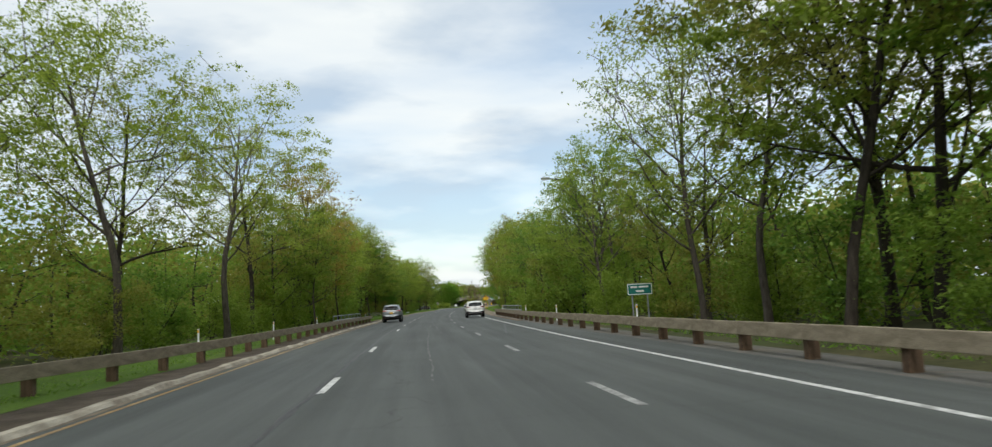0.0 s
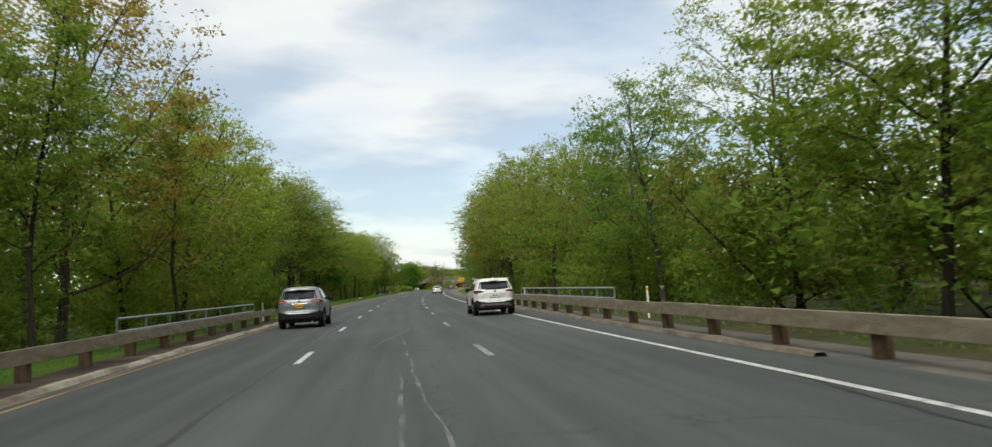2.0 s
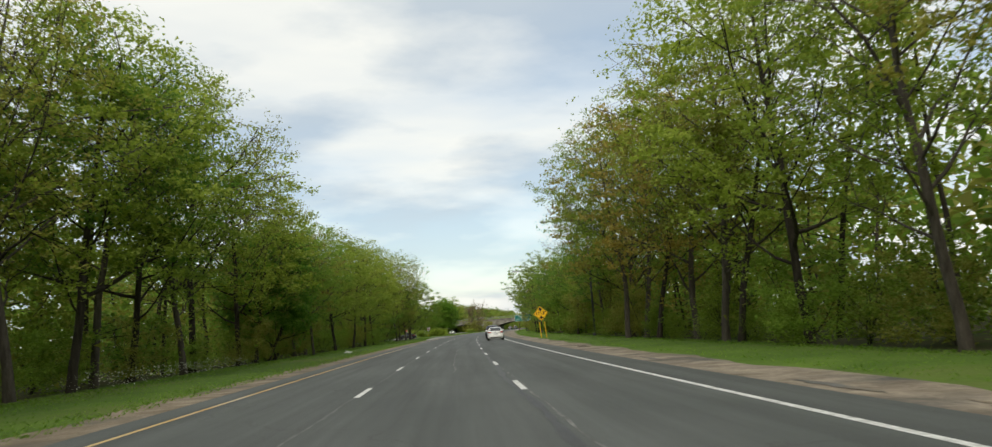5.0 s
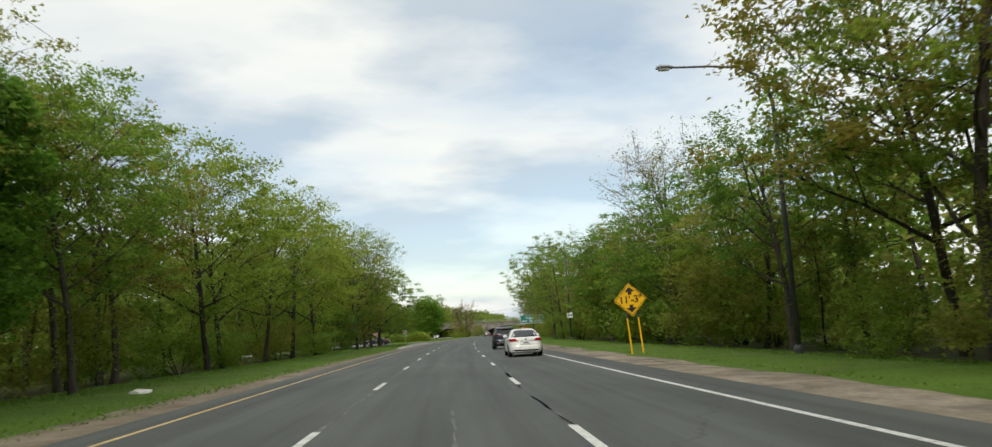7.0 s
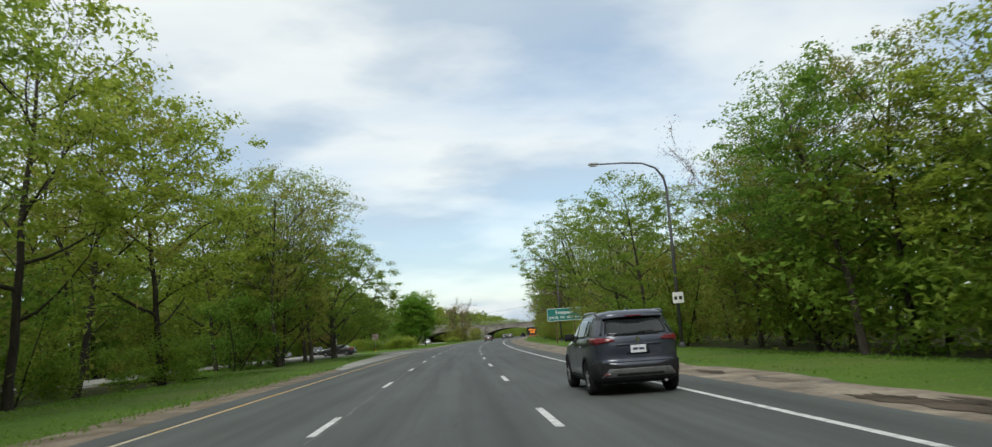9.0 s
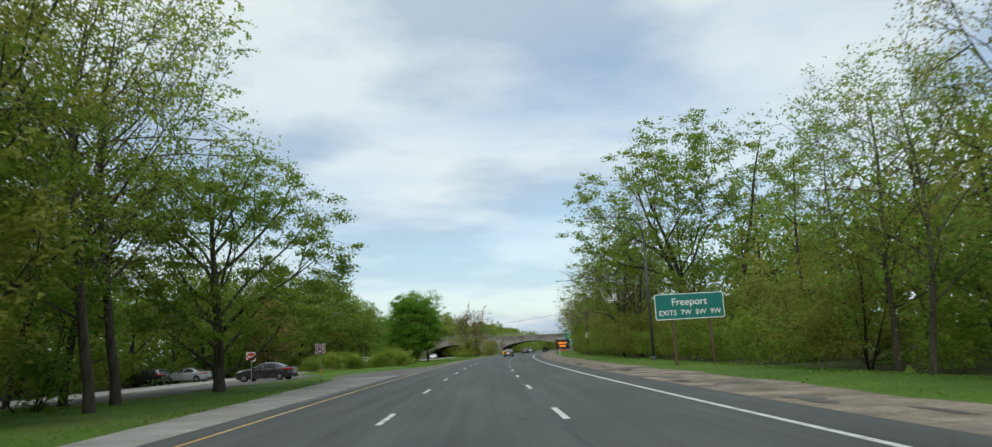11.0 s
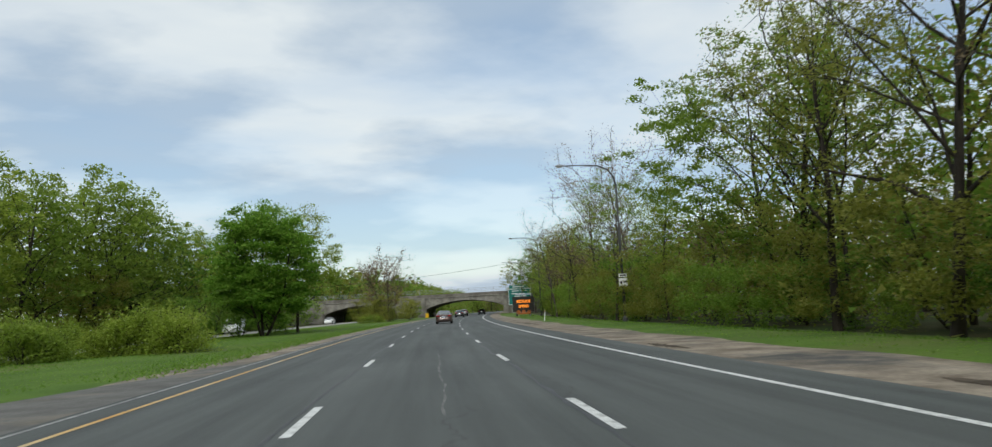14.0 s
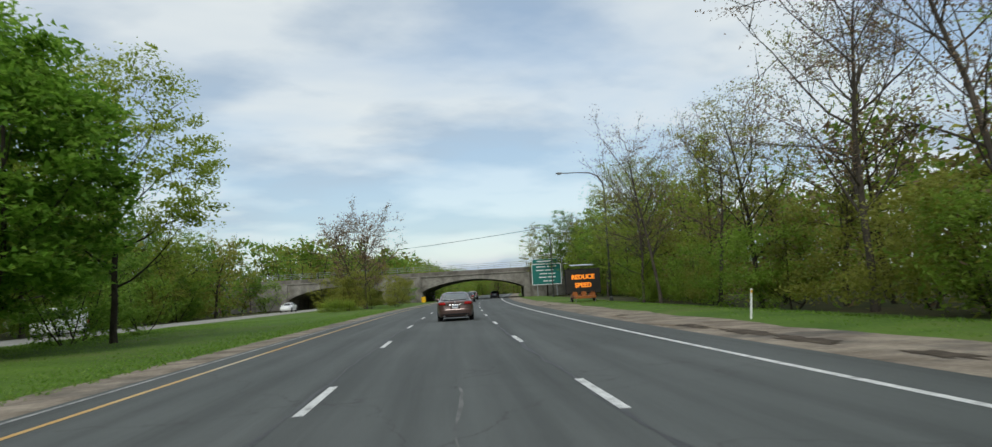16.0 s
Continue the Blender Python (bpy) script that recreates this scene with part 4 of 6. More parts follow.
for k, a, b, c in (("maple_b", 278, -14.8, 0.9), ("under_a", 272, -17, 1.1), ("under_c", 276, -15.5, 1.0), ("under_a", 283, -19, 1.15), ("under_a", 288, -18, 1.0), ("under_c", 292, -22, 1.0)):
    plant(k, a, b, c, a * 50)
plant("linden", 400.5, -17.0, 0.97, 0, tall=0.9)
plant("maple_b", 408.8, -15.4, 1.04, 0)
for a, b, k in ((405, -20.5, 0.95), (411, -18.5, 0.8), (416, -20.5, 0.9), (422, -19.5, 0.7), (397, -21.0, 0.8)):
    plant("under_a", a, b, k)
plant("vase", 364, 19.5, 1.0, 200)
plant("maple_a", 519, 17.5, 1.02)
plant("maple_c", 523, 14.0, 0.84)
plant("maple_b", 511, 21.0, 0.85)
plant("rusty", 368, -32.8, 1.25)
plant("vase", 322.5, 19.0, 1.25, 60)
plant("maple_a", 284, -21, 1.05)
plant("airy_olive", 293, -19.5, 1.1)
plant("airy", 284, -13.6, 1.15)
plant("maple_c", 296, -24, 0.9)
plant("maple_b", 277, -20, 1.15)
for k, a, b, c, r in (("oak_a", 30, -15.0, 0.85, 10), ("oak_a", 40, -13.2, 0.84, 75), ("oak_b", 46, -16.5, 0.88, 200), ("oak_a", 52, -11.6, 0.86, 310), ("oak_b", 64, -13.0, 0.9, 120), ("maple_b", 70.5, -12.6, 0.82, 0), ("slim", 71, -9.4, 0.77, 0), ("maple_a", 77, -12.2, 0.72, 200), ("slim", 83.5, -9.1, 0.8, 50), ("maple_b", 86, -12.0, 0.84, 70), ("maple_a", 58, 12.9, 0.84, 10),
                      ("budding_b", 221, 16.0, 1.0, 0), ("budding_a", 226, 17.5, 1.0, 0), ("budding_a", 396, 18.4, 1.03, 40), ("budding_a", 401, 16.0, 0.9, 160), ("budding_b", 407, 18.0, 0.95, 90)):
    plant(k, a, b, c, r)
plant("bare_round", 476, -12.9, 0.95)
for k, a, b, c in (("far_a", 516, -41, 0.55), ("far_b", 519, -46, 0.6), ("far_c", 514, -51, 0.6), ("under_a", 521, -39.5, 1.1), ("under_c", 518, -43.5, 1.1), ("under_a", 522, -48, 1.2), ("under_c", 522, -15.0, 0.8), ("under_a", 523, -13.2, 0.6)):
    plant(k, a, b, c, a * 30)
for a, b, k in ((478, -18.5, 0.8), (472, -15.5, 0.72), (471, -11.6, 0.7), (476, -9.4, 0.6), (482, -13.5, 0.85), (486, -9.8, 0.6), (492, -20, 0.95), (478, -15.8, 0.8), (488, -16.5, 0.9), (498, -13, 0.7), (469, -13.4, 0.55)):
    plant("under_c", a, b, k)
for i in range(16):
    plant("hedge", 363 + plant_rng.uniform(-1, 6.5), -25.6 + i * 0.85, plant_rng.uniform(0.42, 0.95))
for a, b in ((464, -15.0), (466, -13.6), (468, -16.8)):
    plant("hedge", a, b, 0.55)


# ---- vehicles: y points forward, the tail is at y = 0 ----
# outlines by height: height, half width, tail, nose
SHELLS = {
    "suv": ((0.24, 0.80, 0.26, 4.36), (0.31, 0.88, 0.07, 4.52), (0.45, 0.912, 0.0, 4.60), (0.60, 0.918, 0.0, 4.62), (0.66, 0.92, 0.02, 4.61), (0.70, 0.92, 0.055, 4.60), (0.80, 0.92, 0.06, 4.55),
            (0.92, 0.918, 0.03, 4.44), (0.98, 0.917, 0.025, 4.2), (1.03, 0.91, 0.03, 3.85), (1.07, 0.90, 0.035, 3.55), (1.13, 0.878, 0.05, 3.42), (1.19, 0.855, 0.085, 3.28), (1.25, 0.832, 0.14, 3.15), (1.40, 0.78, 0.275, 2.85), (1.50, 0.74, 0.36, 2.64), (1.57, 0.705, 0.36, 2.48),
            (1.62, 0.655, 0.37, 2.34), (1.65, 0.58, 0.42, 2.22), (1.675, 0.44, 0.56, 2.05), (1.688, 0.25, 0.8, 1.85)),
    "sedan": ((0.19, 0.80, 0.2, 4.6), (0.27, 0.89, 0.04, 4.72), (0.40, 0.91, 0.0, 4.80), (0.55, 0.92, 0.0, 4.80), (0.62, 0.92, 0.03, 4.78), (0.78, 0.915, 0.06, 4.64), (0.90, 0.90, 0.05, 4.3), (0.97, 0.88, 0.06, 3.9),
              (1.0, 0.855, 0.14, 3.62), (1.02, 0.835, 0.58, 3.5), (1.06, 0.805, 0.74, 3.38), (1.20, 0.74, 1.04, 3.05), (1.32, 0.68, 1.30, 2.75), (1.39, 0.625, 1.5, 2.52), (1.43, 0.54, 1.66, 2.35), (1.455, 0.36, 1.85, 2.2)),
    "van": ((0.25, 0.88, 0.14, 5.2), (0.4, 0.96, 0.0, 5.36), (0.7, 0.97, 0.0, 5.4), (0.9, 0.972, 0.02, 5.34), (1.08, 0.97, 0.04, 4.95), (1.2, 0.965, 0.05, 4.6), (1.5, 0.93, 0.08, 4.15), (1.8, 0.89, 0.11, 3.7), (1.93, 0.85, 0.13, 3.45),
            (2.0, 0.78, 0.2, 3.25), (2.03, 0.66, 0.34, 3.1), (2.048, 0.36, 0.7, 2.8)),
}
FULL = {"suv": (4.62, 0.92, 1.688), "sedan": (4.8, 0.92, 1.455), "van": (5.4, 0.972, 2.048)}
ROUND = 6.0


class Shell:
    """A car's outer skin: rounded outlines stacked by height."""

    def __init__(self, shape, length, width, height):
        full, t = FULL[shape], np.array(SHELLS[shape])
        self.z, self.a, self.back, self.front = t[:, 0] * height / full[2], t[:, 1] * width / 2 / full[1], t[:, 2] * length / full[0], t[:, 3] * length / full[0]

    def outline(self, z):
        a, y0, y1 = (float(np.interp(z, self.z, v)) for v in (self.a, self.back, self.front))
        return a, (y0 + y1) / 2, (y1 - y0) / 2

    def place(self, face, h, z, lift):
        """A point of the skin. face: back or front, where h goes across, or 1 and -1 for the sides, where h goes along."""
        a, c, b = self.outline(z)
        if face in ("back", "front"):
            y = b * (1 - min(abs(h) / a, 0.985) ** ROUND) ** (1 / ROUND)
            return (h, c - y - lift, z) if face == "back" else (h, c + y + lift, z)
        return (face * (a * (1 - min(abs(h - c) / b, 0.985) ** ROUND) ** (1 / ROUND) + lift), h, z)

    def body(self):
        levels = np.unique(np.round(np.concatenate([self.z, np.linspace(self.z[0], self.z[-1], 24)]), 4))
        rows = []
        for z in levels:
            a, c, b = self.outline(z)
            row = []
            for k in range(64):
                u, v = math.cos((k + 0.5) * math.tau / 64), math.sin((k + 0.5) * math.tau / 64)
                r = (abs(u) ** ROUND + abs(v) ** ROUND) ** (-1 / ROUND)
                row.append((a * u * r, c + b * v * r, z))
            rows.append(row)
        return loft(rows)


def skin(name, car, shell, face, shape, material, lift=0.006, label="", n=(8, 7), smooth=True):
    """A panel that follows the skin. shape: four corners (along, up) from low to high, or a function of two numbers from 0 to 1."""
    if not callable(shape):
        q = [Vector(c) for c in shape]
        shape_at = lambda u, v: (q[0] * (1 - u) + q[1] * u) * (1 - v) + (q[3] * (1 - u) + q[2] * u) * v
    else:
        shape_at = shape
    bm = bmesh.new()
    grids = []
    for depth in (lift, -0.015):
        grids.append([[bm.verts.new(shell.place(face, *shape_at(i / n[0], k / n[1]), depth)) for i in range(n[0] + 1)] for k in range(n[1] + 1)])
    top, low = grids
    for k in range(n[1]):
        for i in range(n[0]):
            bm.faces.new((top[k][i], top[k][i + 1], top[k + 1][i + 1], top[k + 1][i]))
    rim = lambda g: g[0][:-1] + [r[-1] for r in g[:-1]] + g[-1][:0:-1] + [r[0] for r in g[:0:-1]]
    a, b = rim(top), rim(low)
    for k in range(len(a)):
        j = (k + 1) % len(a)
        bm.faces.new((a[j], a[k], b[k], b[j]))
    ob = part(name, bm, material, car, label, smooth)
    for p in ob.data.polygons[n[0] * n[1]:]:
        p.use_smooth = False
    return ob


def wheel(car, x, y, r, width):
    hub = new("wheel")
    hub.parent = car
    hub.empty_display_size = 0.2
    side = 1 if x > 0 else -1
    hub.matrix_basis = Matrix.Translation((x, y, r)) @ Matrix.Rotation(radians(90) * side, 4, "Y")
    bm, rows = bmesh.new(), []
    for z, q in ((-width / 2, r * 0.62), (-width / 2, r * 0.9), (-width * 0.36, r), (width * 0.36, r), (width / 2, r * 0.9), (width / 2, r * 0.66), (width * 0.3, r * 0.62)):
        rows.append([(math.cos(k * math.tau / 20) * q, math.sin(k * math.tau / 20) * q, z) for k in range(20)])
    part("tyre", loft(rows, bm, False), RUBBER, hub, smooth=True)
    bm = bmesh.new()
    bmesh.ops.create_cone(bm, cap_ends=True, segments=20, radius1=r * 0.63, radius2=r * 0.63, depth=0.02, matrix=Matrix.Translation((0, 0, width * 0.18)))
    part("brake_disc", bm, TRIM, hub)
    bm = bmesh.new()
    for k in range(5):
        box((r * 0.62, r * 0.17, 0.03), (math.cos(k * math.tau / 5) * r * 0.32, math.sin(k * math.tau / 5) * r * 0.32, width * 0.44), 0.008, bm, (0, 0, math.degrees(k * math.tau / 5)))
    rows = [[(math.cos(k * math.tau / 20) * q, math.sin(k * math.tau / 20) * q, z) for k in range(20)] for q, z in ((r * 0.66, width * 0.3), (r * 0.66, width * 0.42), (r * 0.57, width * 0.42), (r * 0.57, width * 0.3))]
    loft(rows, bm, False)
    part("rim", bm, ALLOY, hub)


def vehicle(name, m, label, category, paint_mat, shape="suv", length=4.65, width=1.84, height=1.62, plate=PLATE, cladding=True, glass=TINTED, tail=TAIL_RED, bars=False):
    car = empty(name, m, label, category, "vehicles on the parkway" if category == "car" else "")
    sh = Shell(shape, length, width, height)
    full = FULL[shape]
    kl, kw, kh = length / full[0], width / 2 / full[1], height / full[2]
    part("body", sh.body(), paint_mat, car, smooth=True)
    r = 0.36 if shape != "sedan" else 0.335
    axles = (0.93 * kl, length - 0.93 * kl)

    def along_side(pts):
        return [(y * kl, z * kh) for y, z in pts]

    def across(pts):
        return [(x * kw, z * kh) for x, z in pts]

    if shape == "suv":
        side_glass = [[(2.16, 1.13), (3.20, 1.12), (2.72, 1.50), (2.16, 1.525)], [(1.16, 1.15), (2.08, 1.13), (2.08, 1.525), (1.10, 1.50)], [(0.72, 1.22), (1.08, 1.16), (1.03, 1.485), (0.90, 1.45)]]
        seams = [(1.13, 0.62, 1.10), (2.12, 0.42, 1.10), (3.2, 0.42, 1.05)]
        rear_frame, rear_glass = [(-0.845, 1.165), (0.845, 1.165), (0.715, 1.545), (-0.715, 1.545)], [(-0.72, 1.19), (0.72, 1.19), (0.61, 1.51), (-0.61, 1.51)]
        screen = [(-0.78, 1.12), (0.78, 1.12), (0.62, 1.54), (-0.62, 1.54)]
    elif shape == "sedan":
        side_glass = [[(2.28, 1.02), (3.30, 1.02), (2.72, 1.325), (2.28, 1.36)], [(1.30, 1.03), (2.20, 1.02), (2.20, 1.36), (1.52, 1.325)]]
        seams = [(1.25, 0.6, 1.0), (2.24, 0.36, 1.0), (3.28, 0.36, 0.98)]
        rear_frame, rear_glass = [(-0.72, 1.025), (0.72, 1.025), (0.58, 1.385), (-0.58, 1.385)], [(-0.68, 1.045), (0.68, 1.045), (0.54, 1.365), (-0.54, 1.365)]
        screen = [(-0.72, 1.04), (0.72, 1.04), (0.56, 1.38), (-0.56, 1.38)]
    else:
        side_glass = [[(3.3, 1.22), (4.4, 1.22), (3.75, 1.72), (3.3, 1.75)]]
        seams = [(3.22, 0.4, 1.8), (1.6, 0.4, 1.8)]
        rear_frame, rear_glass = [(-0.84, 1.2), (0.84, 1.2), (0.76, 1.8), (-0.76, 1.8)], [(-0.78, 1.25), (0.78, 1.25), (0.71, 1.75), (-0.71, 1.75)]
        screen = [(-0.85, 1.24), (0.85, 1.24), (0.72, 1.85), (-0.72, 1.85)]
    skin("rear_window_frame", car, sh, "back", across(rear_frame), TRIM, 0.004, "black rear window surround")
    skin("rear_window", car, sh, "back", across(rear_glass), glass, 0.009, "dark tinted rear window")
    skin("windscreen", car, sh, "front", across(screen), TINTED, 0.006)
    tip = {"suv": 1.0, "sedan": 0.92, "van": 1.0}[shape]
    for side in (-1, 1):
        low = [side_glass[-1][0], side_glass[0][1], side_glass[0][2], side_glass[-1][3]]
        grow = [(low[0][0] - 0.05, low[0][1] - 0.025), (low[1][0] + 0.06, low[1][1] - 0.025), (low[2][0] + 0.05, low[2][1] + 0.025), (low[3][0] - 0.03, low[3][1] + 0.03)]
        skin("window_surround", car, sh, side, along_side(grow), TRIM, 0.003, n=(14, 4))
        for pts in side_glass:
            skin("side_window", car, sh, side, along_side(pts), glass if shape == "sedan" else TINTED, 0.008)
        for y, z0, z1 in seams:
            skin("panel_gap", car, sh, side, along_side([(y - 0.006, z0), (y + 0.006, z0), (y + 0.006, z1), (y - 0.006, z1)]), TRIM, 0.0015, n=(1, 6))
        for y in (1.32, 2.34) if shape != "van" else (3.45,):
            skin("door_handle", car, sh, side, along_side([(y, 0.955 * tip), (y + 0.2, 0.955 * tip), (y + 0.2, 0.99 * tip), (y, 0.985 * tip)]), paint_mat, 0.028, n=(3, 2))
        bm = loft([[(side * (width / 2 * k), y * kl, z * kh * tip) for y, z in ((3.02, 1.09), (3.16, 1.10), (3.17, 1.22), (3.03, 1.25))] for k in (0.88, 0.97, 1.06, 1.10)])
        part("mirror", bm, TRIM if shape != "sedan" else paint_mat, car, smooth=True)
        for y in axles:
            # dark disc on the uncut skin imitates the shade of a wheel opening
            skin("wheel_well", car, sh, side, lambda u, v, y=y: (y + (r + 0.03) * v * math.cos(u * math.tau), max(r + (r + 0.03) * v * math.sin(u * math.tau), 0.2)), RUBBER, 0.004, n=(20, 2), smooth=False)
            if cladding:
                skin("wheel_arch", car, sh, side, lambda u, v, y=y: (y + (r + 0.02 + 0.07 * v) * math.cos(math.pi * (1.12 - 1.24 * u)), max(r + (r + 0.02 + 0.07 * v) * math.sin(math.pi * (1.12 - 1.24 * u)), 0.22)), TRIM, 0.022, "black wheel arch", (18, 2))
            wheel(car, side * (abs(sh.place(1, y, r, 0)[0]) + 0.025 - 0.115), y, r, 0.23)
        if cladding:
            skin("sill", car, sh, side, [(axles[0] + r, 0.26), (axles[1] - r, 0.26), (axles[1] - r, 0.40), (axles[0] + r, 0.42)], TRIM, 0.012, n=(10, 2))
        if shape == "suv":
            lamp = skin("tail_lamp", car, sh, "back", across([(side * 0.44, 1.075), (side * 0.895, 1.01), (side * 0.875, 1.155), (side * 0.54, 1.145)]), tail, 0.014, "red tail lamp", (10, 3))
            skin("lamp_lens", car, sh, "back", across([(side * 0.54, 1.075), (side * 0.80, 1.045), (side * 0.79, 1.075), (side * 0.56, 1.098)]), CLEAR_LAMP if bars else tail, 0.019, "pale lens" if bars else "", (6, 2)).parent = lamp
            skin("tail_lamp", car, sh, side, along_side([(0.16, 1.02), (0.50, 1.09), (0.46, 1.14), (0.18, 1.155)]), tail, 0.012, "red tail lamp", (5, 3))
            skin("reflector", car, sh, "back", across([(side * 0.50, 0.40), (side * 0.70, 0.40), (side * 0.72, 0.45), (side * 0.52, 0.44)]), TAIL_MAROON, 0.02, "dark red bumper reflector", (4, 1))
            part("roof_rail", tube([(side * width / 2 * k, y * kl, z * kh) for k, y, z in ((0.74, 0.62, 1.60), (0.735, 0.75, 1.655), (0.73, 1.4, 1.668), (0.725, 2.1, 1.655), (0.72, 2.3, 1.60))], 0.022, 6), TRIM if bars else paint_mat, car, smooth=True)
        elif shape == "sedan":
            skin("tail_lamp", car, sh, "back", across([(side * 0.46, 0.83), (side * 0.88, 0.80), (side * 0.87, 0.955), (side * 0.50, 0.945)]), tail, 0.012, "red tail lamp", (8, 3))
            skin("tail_lamp", car, sh, side, along_side([(0.24, 0.82), (0.42, 0.86), (0.40, 0.94), (0.26, 0.95)]), tail, 0.010, "red tail lamp", (4, 2))
            part("exhaust", tube([(side * width * 0.3, -0.03, 0.27), (side * width * 0.3, 0.2, 0.27)], 0.04, 8), CHROME, car)
        else:
            skin("tail_lamp", car, sh, "back", across([(side * 0.86, 0.8), (side * 0.95, 0.8), (side * 0.93, 1.2), (side * 0.85, 1.2)]), tail, 0.012, "red tail lamp", (3, 4))
        skin("headlamp", car, sh, "front", across([(side * 0.50, 0.76), (side * 0.84, 0.80), (side * 0.84, 0.90), (side * 0.52, 0.86)]), CLEAR_LAMP, 0.012, "clear headlamp", (6, 2))
    if shape == "suv":
        # dark lower bumper that rises towards the corners, and its paler insert
        skin("bumper", car, sh, "back", lambda u, v: ((u * 2 - 1) * 0.90 * kw, (0.242 + v * (0.358 + 0.10 * max(0.0, abs(u * 2 - 1) * 1.6 - 0.6))) * kh), TRIM, 0.016, "black rear bumper", (24, 14))
        for side in (-1, 1):
            skin("bumper_corner", car, sh, side, along_side([(0.14, 0.30), (0.55, 0.30), (0.52, 0.62), (0.14, 0.70)]), TRIM, 0.016, "black bumper corner", (5, 8))
        skin("bumper_insert", car, sh, "back", across([(-0.74, 0.37), (0.74, 0.37), (0.60, 0.54), (-0.60, 0.54)]), GREY_PLASTIC if not bars else TRIM, 0.026, "grey lower bumper insert", (12, 6))
        skin("bumper_slot", car, sh, "back", across([(-0.46, 0.40), (0.46, 0.40), (0.46, 0.45), (-0.46, 0.45)]), TRIM, 0.030, n=(8, 1))
        skin("hatch_crease", car, sh, "back", across([(-0.44, 0.985), (0.44, 0.985), (0.44, 1.012), (-0.44, 1.012)]), CHROME if bars else paint_mat, 0.022, "bright strip over the number plate", (8, 2))
        skin("hatch_gap", car, sh, "back", across([(-0.84, 0.655), (0.84, 0.655), (0.84, 0.668), (-0.84, 0.668)]), TRIM, 0.004, n=(16, 1))
        for side in (-1, 1):
            skin("hatch_gap", car, sh, "back", across([(side * 0.765, 0.66), (side * 0.772, 0.66), (side * 0.80, 1.01), (side * 0.793, 1.01)]), TRIM, 0.004, n=(1, 5))
        part("spoiler", loft([[(width / 2 * k, y * kl + 0.3 * abs(k) ** 3, (z - 0.06 * abs(k) ** 3) * kh) for y, z in ((0.255, 1.545), (0.27, 1.566), (0.50, 1.615 - 0.02 * k * k), (0.55, 1.54), (0.34, 1.53))] for k in (-0.66, -0.5, -0.25, 0, 0.25, 0.5, 0.66)]), paint_mat, car, "roof spoiler", smooth=False)
        part("stop_lamp", box((0.34, 0.02, 0.022), (0, 0.257 * kl - 0.006, 1.556 * kh), 0.004), TAIL_MAROON, car, "high red stop lamp")
        wy, wz = sh.place("back", 0.1, 1.225 * kh, 0.018)[1:]
        part("wiper", tube([(0.0, wy, wz - 0.03), (0.06, wy, wz), (0.36, wy + 0.015, wz + 0.015)], [0.03, 0.02, 0.012], 5), TRIM, car)
        part("exhaust", tube([(width * 0.27, 0.04, 0.27), (width * 0.27, 0.25, 0.27)], 0.035, 8), CHROME, car)
    elif shape == "sedan":
        skin("boot_trim", car, sh, "back", across([(-0.48, 0.80), (0.48, 0.80), (0.48, 0.825), (-0.48, 0.825)]), CHROME, 0.012, "chrome boot trim", (8, 1))
        skin("valance", car, sh, "back", across([(-0.74, 0.25), (0.74, 0.25), (0.66, 0.38), (-0.66, 0.38)]), TRIM, 0.010, "black lower valance", (10, 2))
        skin("hatch_gap", car, sh, "back", across([(-0.80, 0.63), (0.80, 0.63), (0.80, 0.642), (-0.80, 0.642)]), TRIM, 0.004, n=(14, 1))
    pz = {"suv": 0.905, "sedan": 0.72, "van": 0.6}[shape] * kh
    skin("plate_recess", car, sh, "back", [(-0.24, pz - 0.11), (0.24, pz - 0.11), (0.21, pz + 0.10), (-0.21, pz + 0.10)], paint_mat, 0.004, n=(4, 2))
    py = sh.place("back", 0, pz, 0)[1]
    plate_ob = part("number_plate", box((0.31, 0.02, 0.155), (0, py - 0.014, pz), 0.005), plate, car, "plain number plate")
    for x in (-0.065, 0.065):
        part("plate_bar", box((0.10, 0.008, 0.045), (x, py - 0.027, pz), 0.0), INK, plate_ob)
    bz = {"suv": 1.085, "sedan": 0.90, "van": 1.05}[shape] * kh
    bm = bmesh.new()
    bmesh.ops.create_cone(bm, cap_ends=True, segments=20, radius1=0.055, radius2=0.045, depth=0.02, matrix=Matrix.Translation((0, sh.place("back", 0, bz, 0.012)[1], bz)) @ Matrix.Rotation(radians(90), 4, "X"))
    part("badge", bm, CHROME, car, "chrome badge")
    fy = 0.75 if shape != "sedan" else 1.72
    part("antenna_fin", loft([[(-0.025, fy, height - 0.05), (0.025, fy, height - 0.05), (0.012, fy - 0.01, height + 0.05), (-0.012, fy - 0.01, height + 0.05)], [(-0.02, fy + 0.25, height - 0.03), (0.02, fy + 0.25, height - 0.03), (0.004, fy + 0.11, height + 0.04), (-0.004, fy + 0.11, height + 0.04)]]), paint_mat, car)
    return car


vehicle("suv", stand(82.5, 4.36), "white compact sport utility car with black cladding on the parkway", "car", PAINT_WHITE, tail=TAIL_MAROON)
vehicle("sedan", stand(411.8, 0.15), "dark bronze saloon car with red tail lamps in the middle lane", "car", PAINT_BRONZE, "sedan", 4.85, 1.86, 1.47, cladding=False, glass=PALE_GLASS)
vehicle("suv", stand(81.2, -3.78), "silver sport utility car with a gold plate beside the median", "car", PAINT_SILVER, "suv", 4.6, 1.85, 1.69, PLATE_GOLD, bars=True)
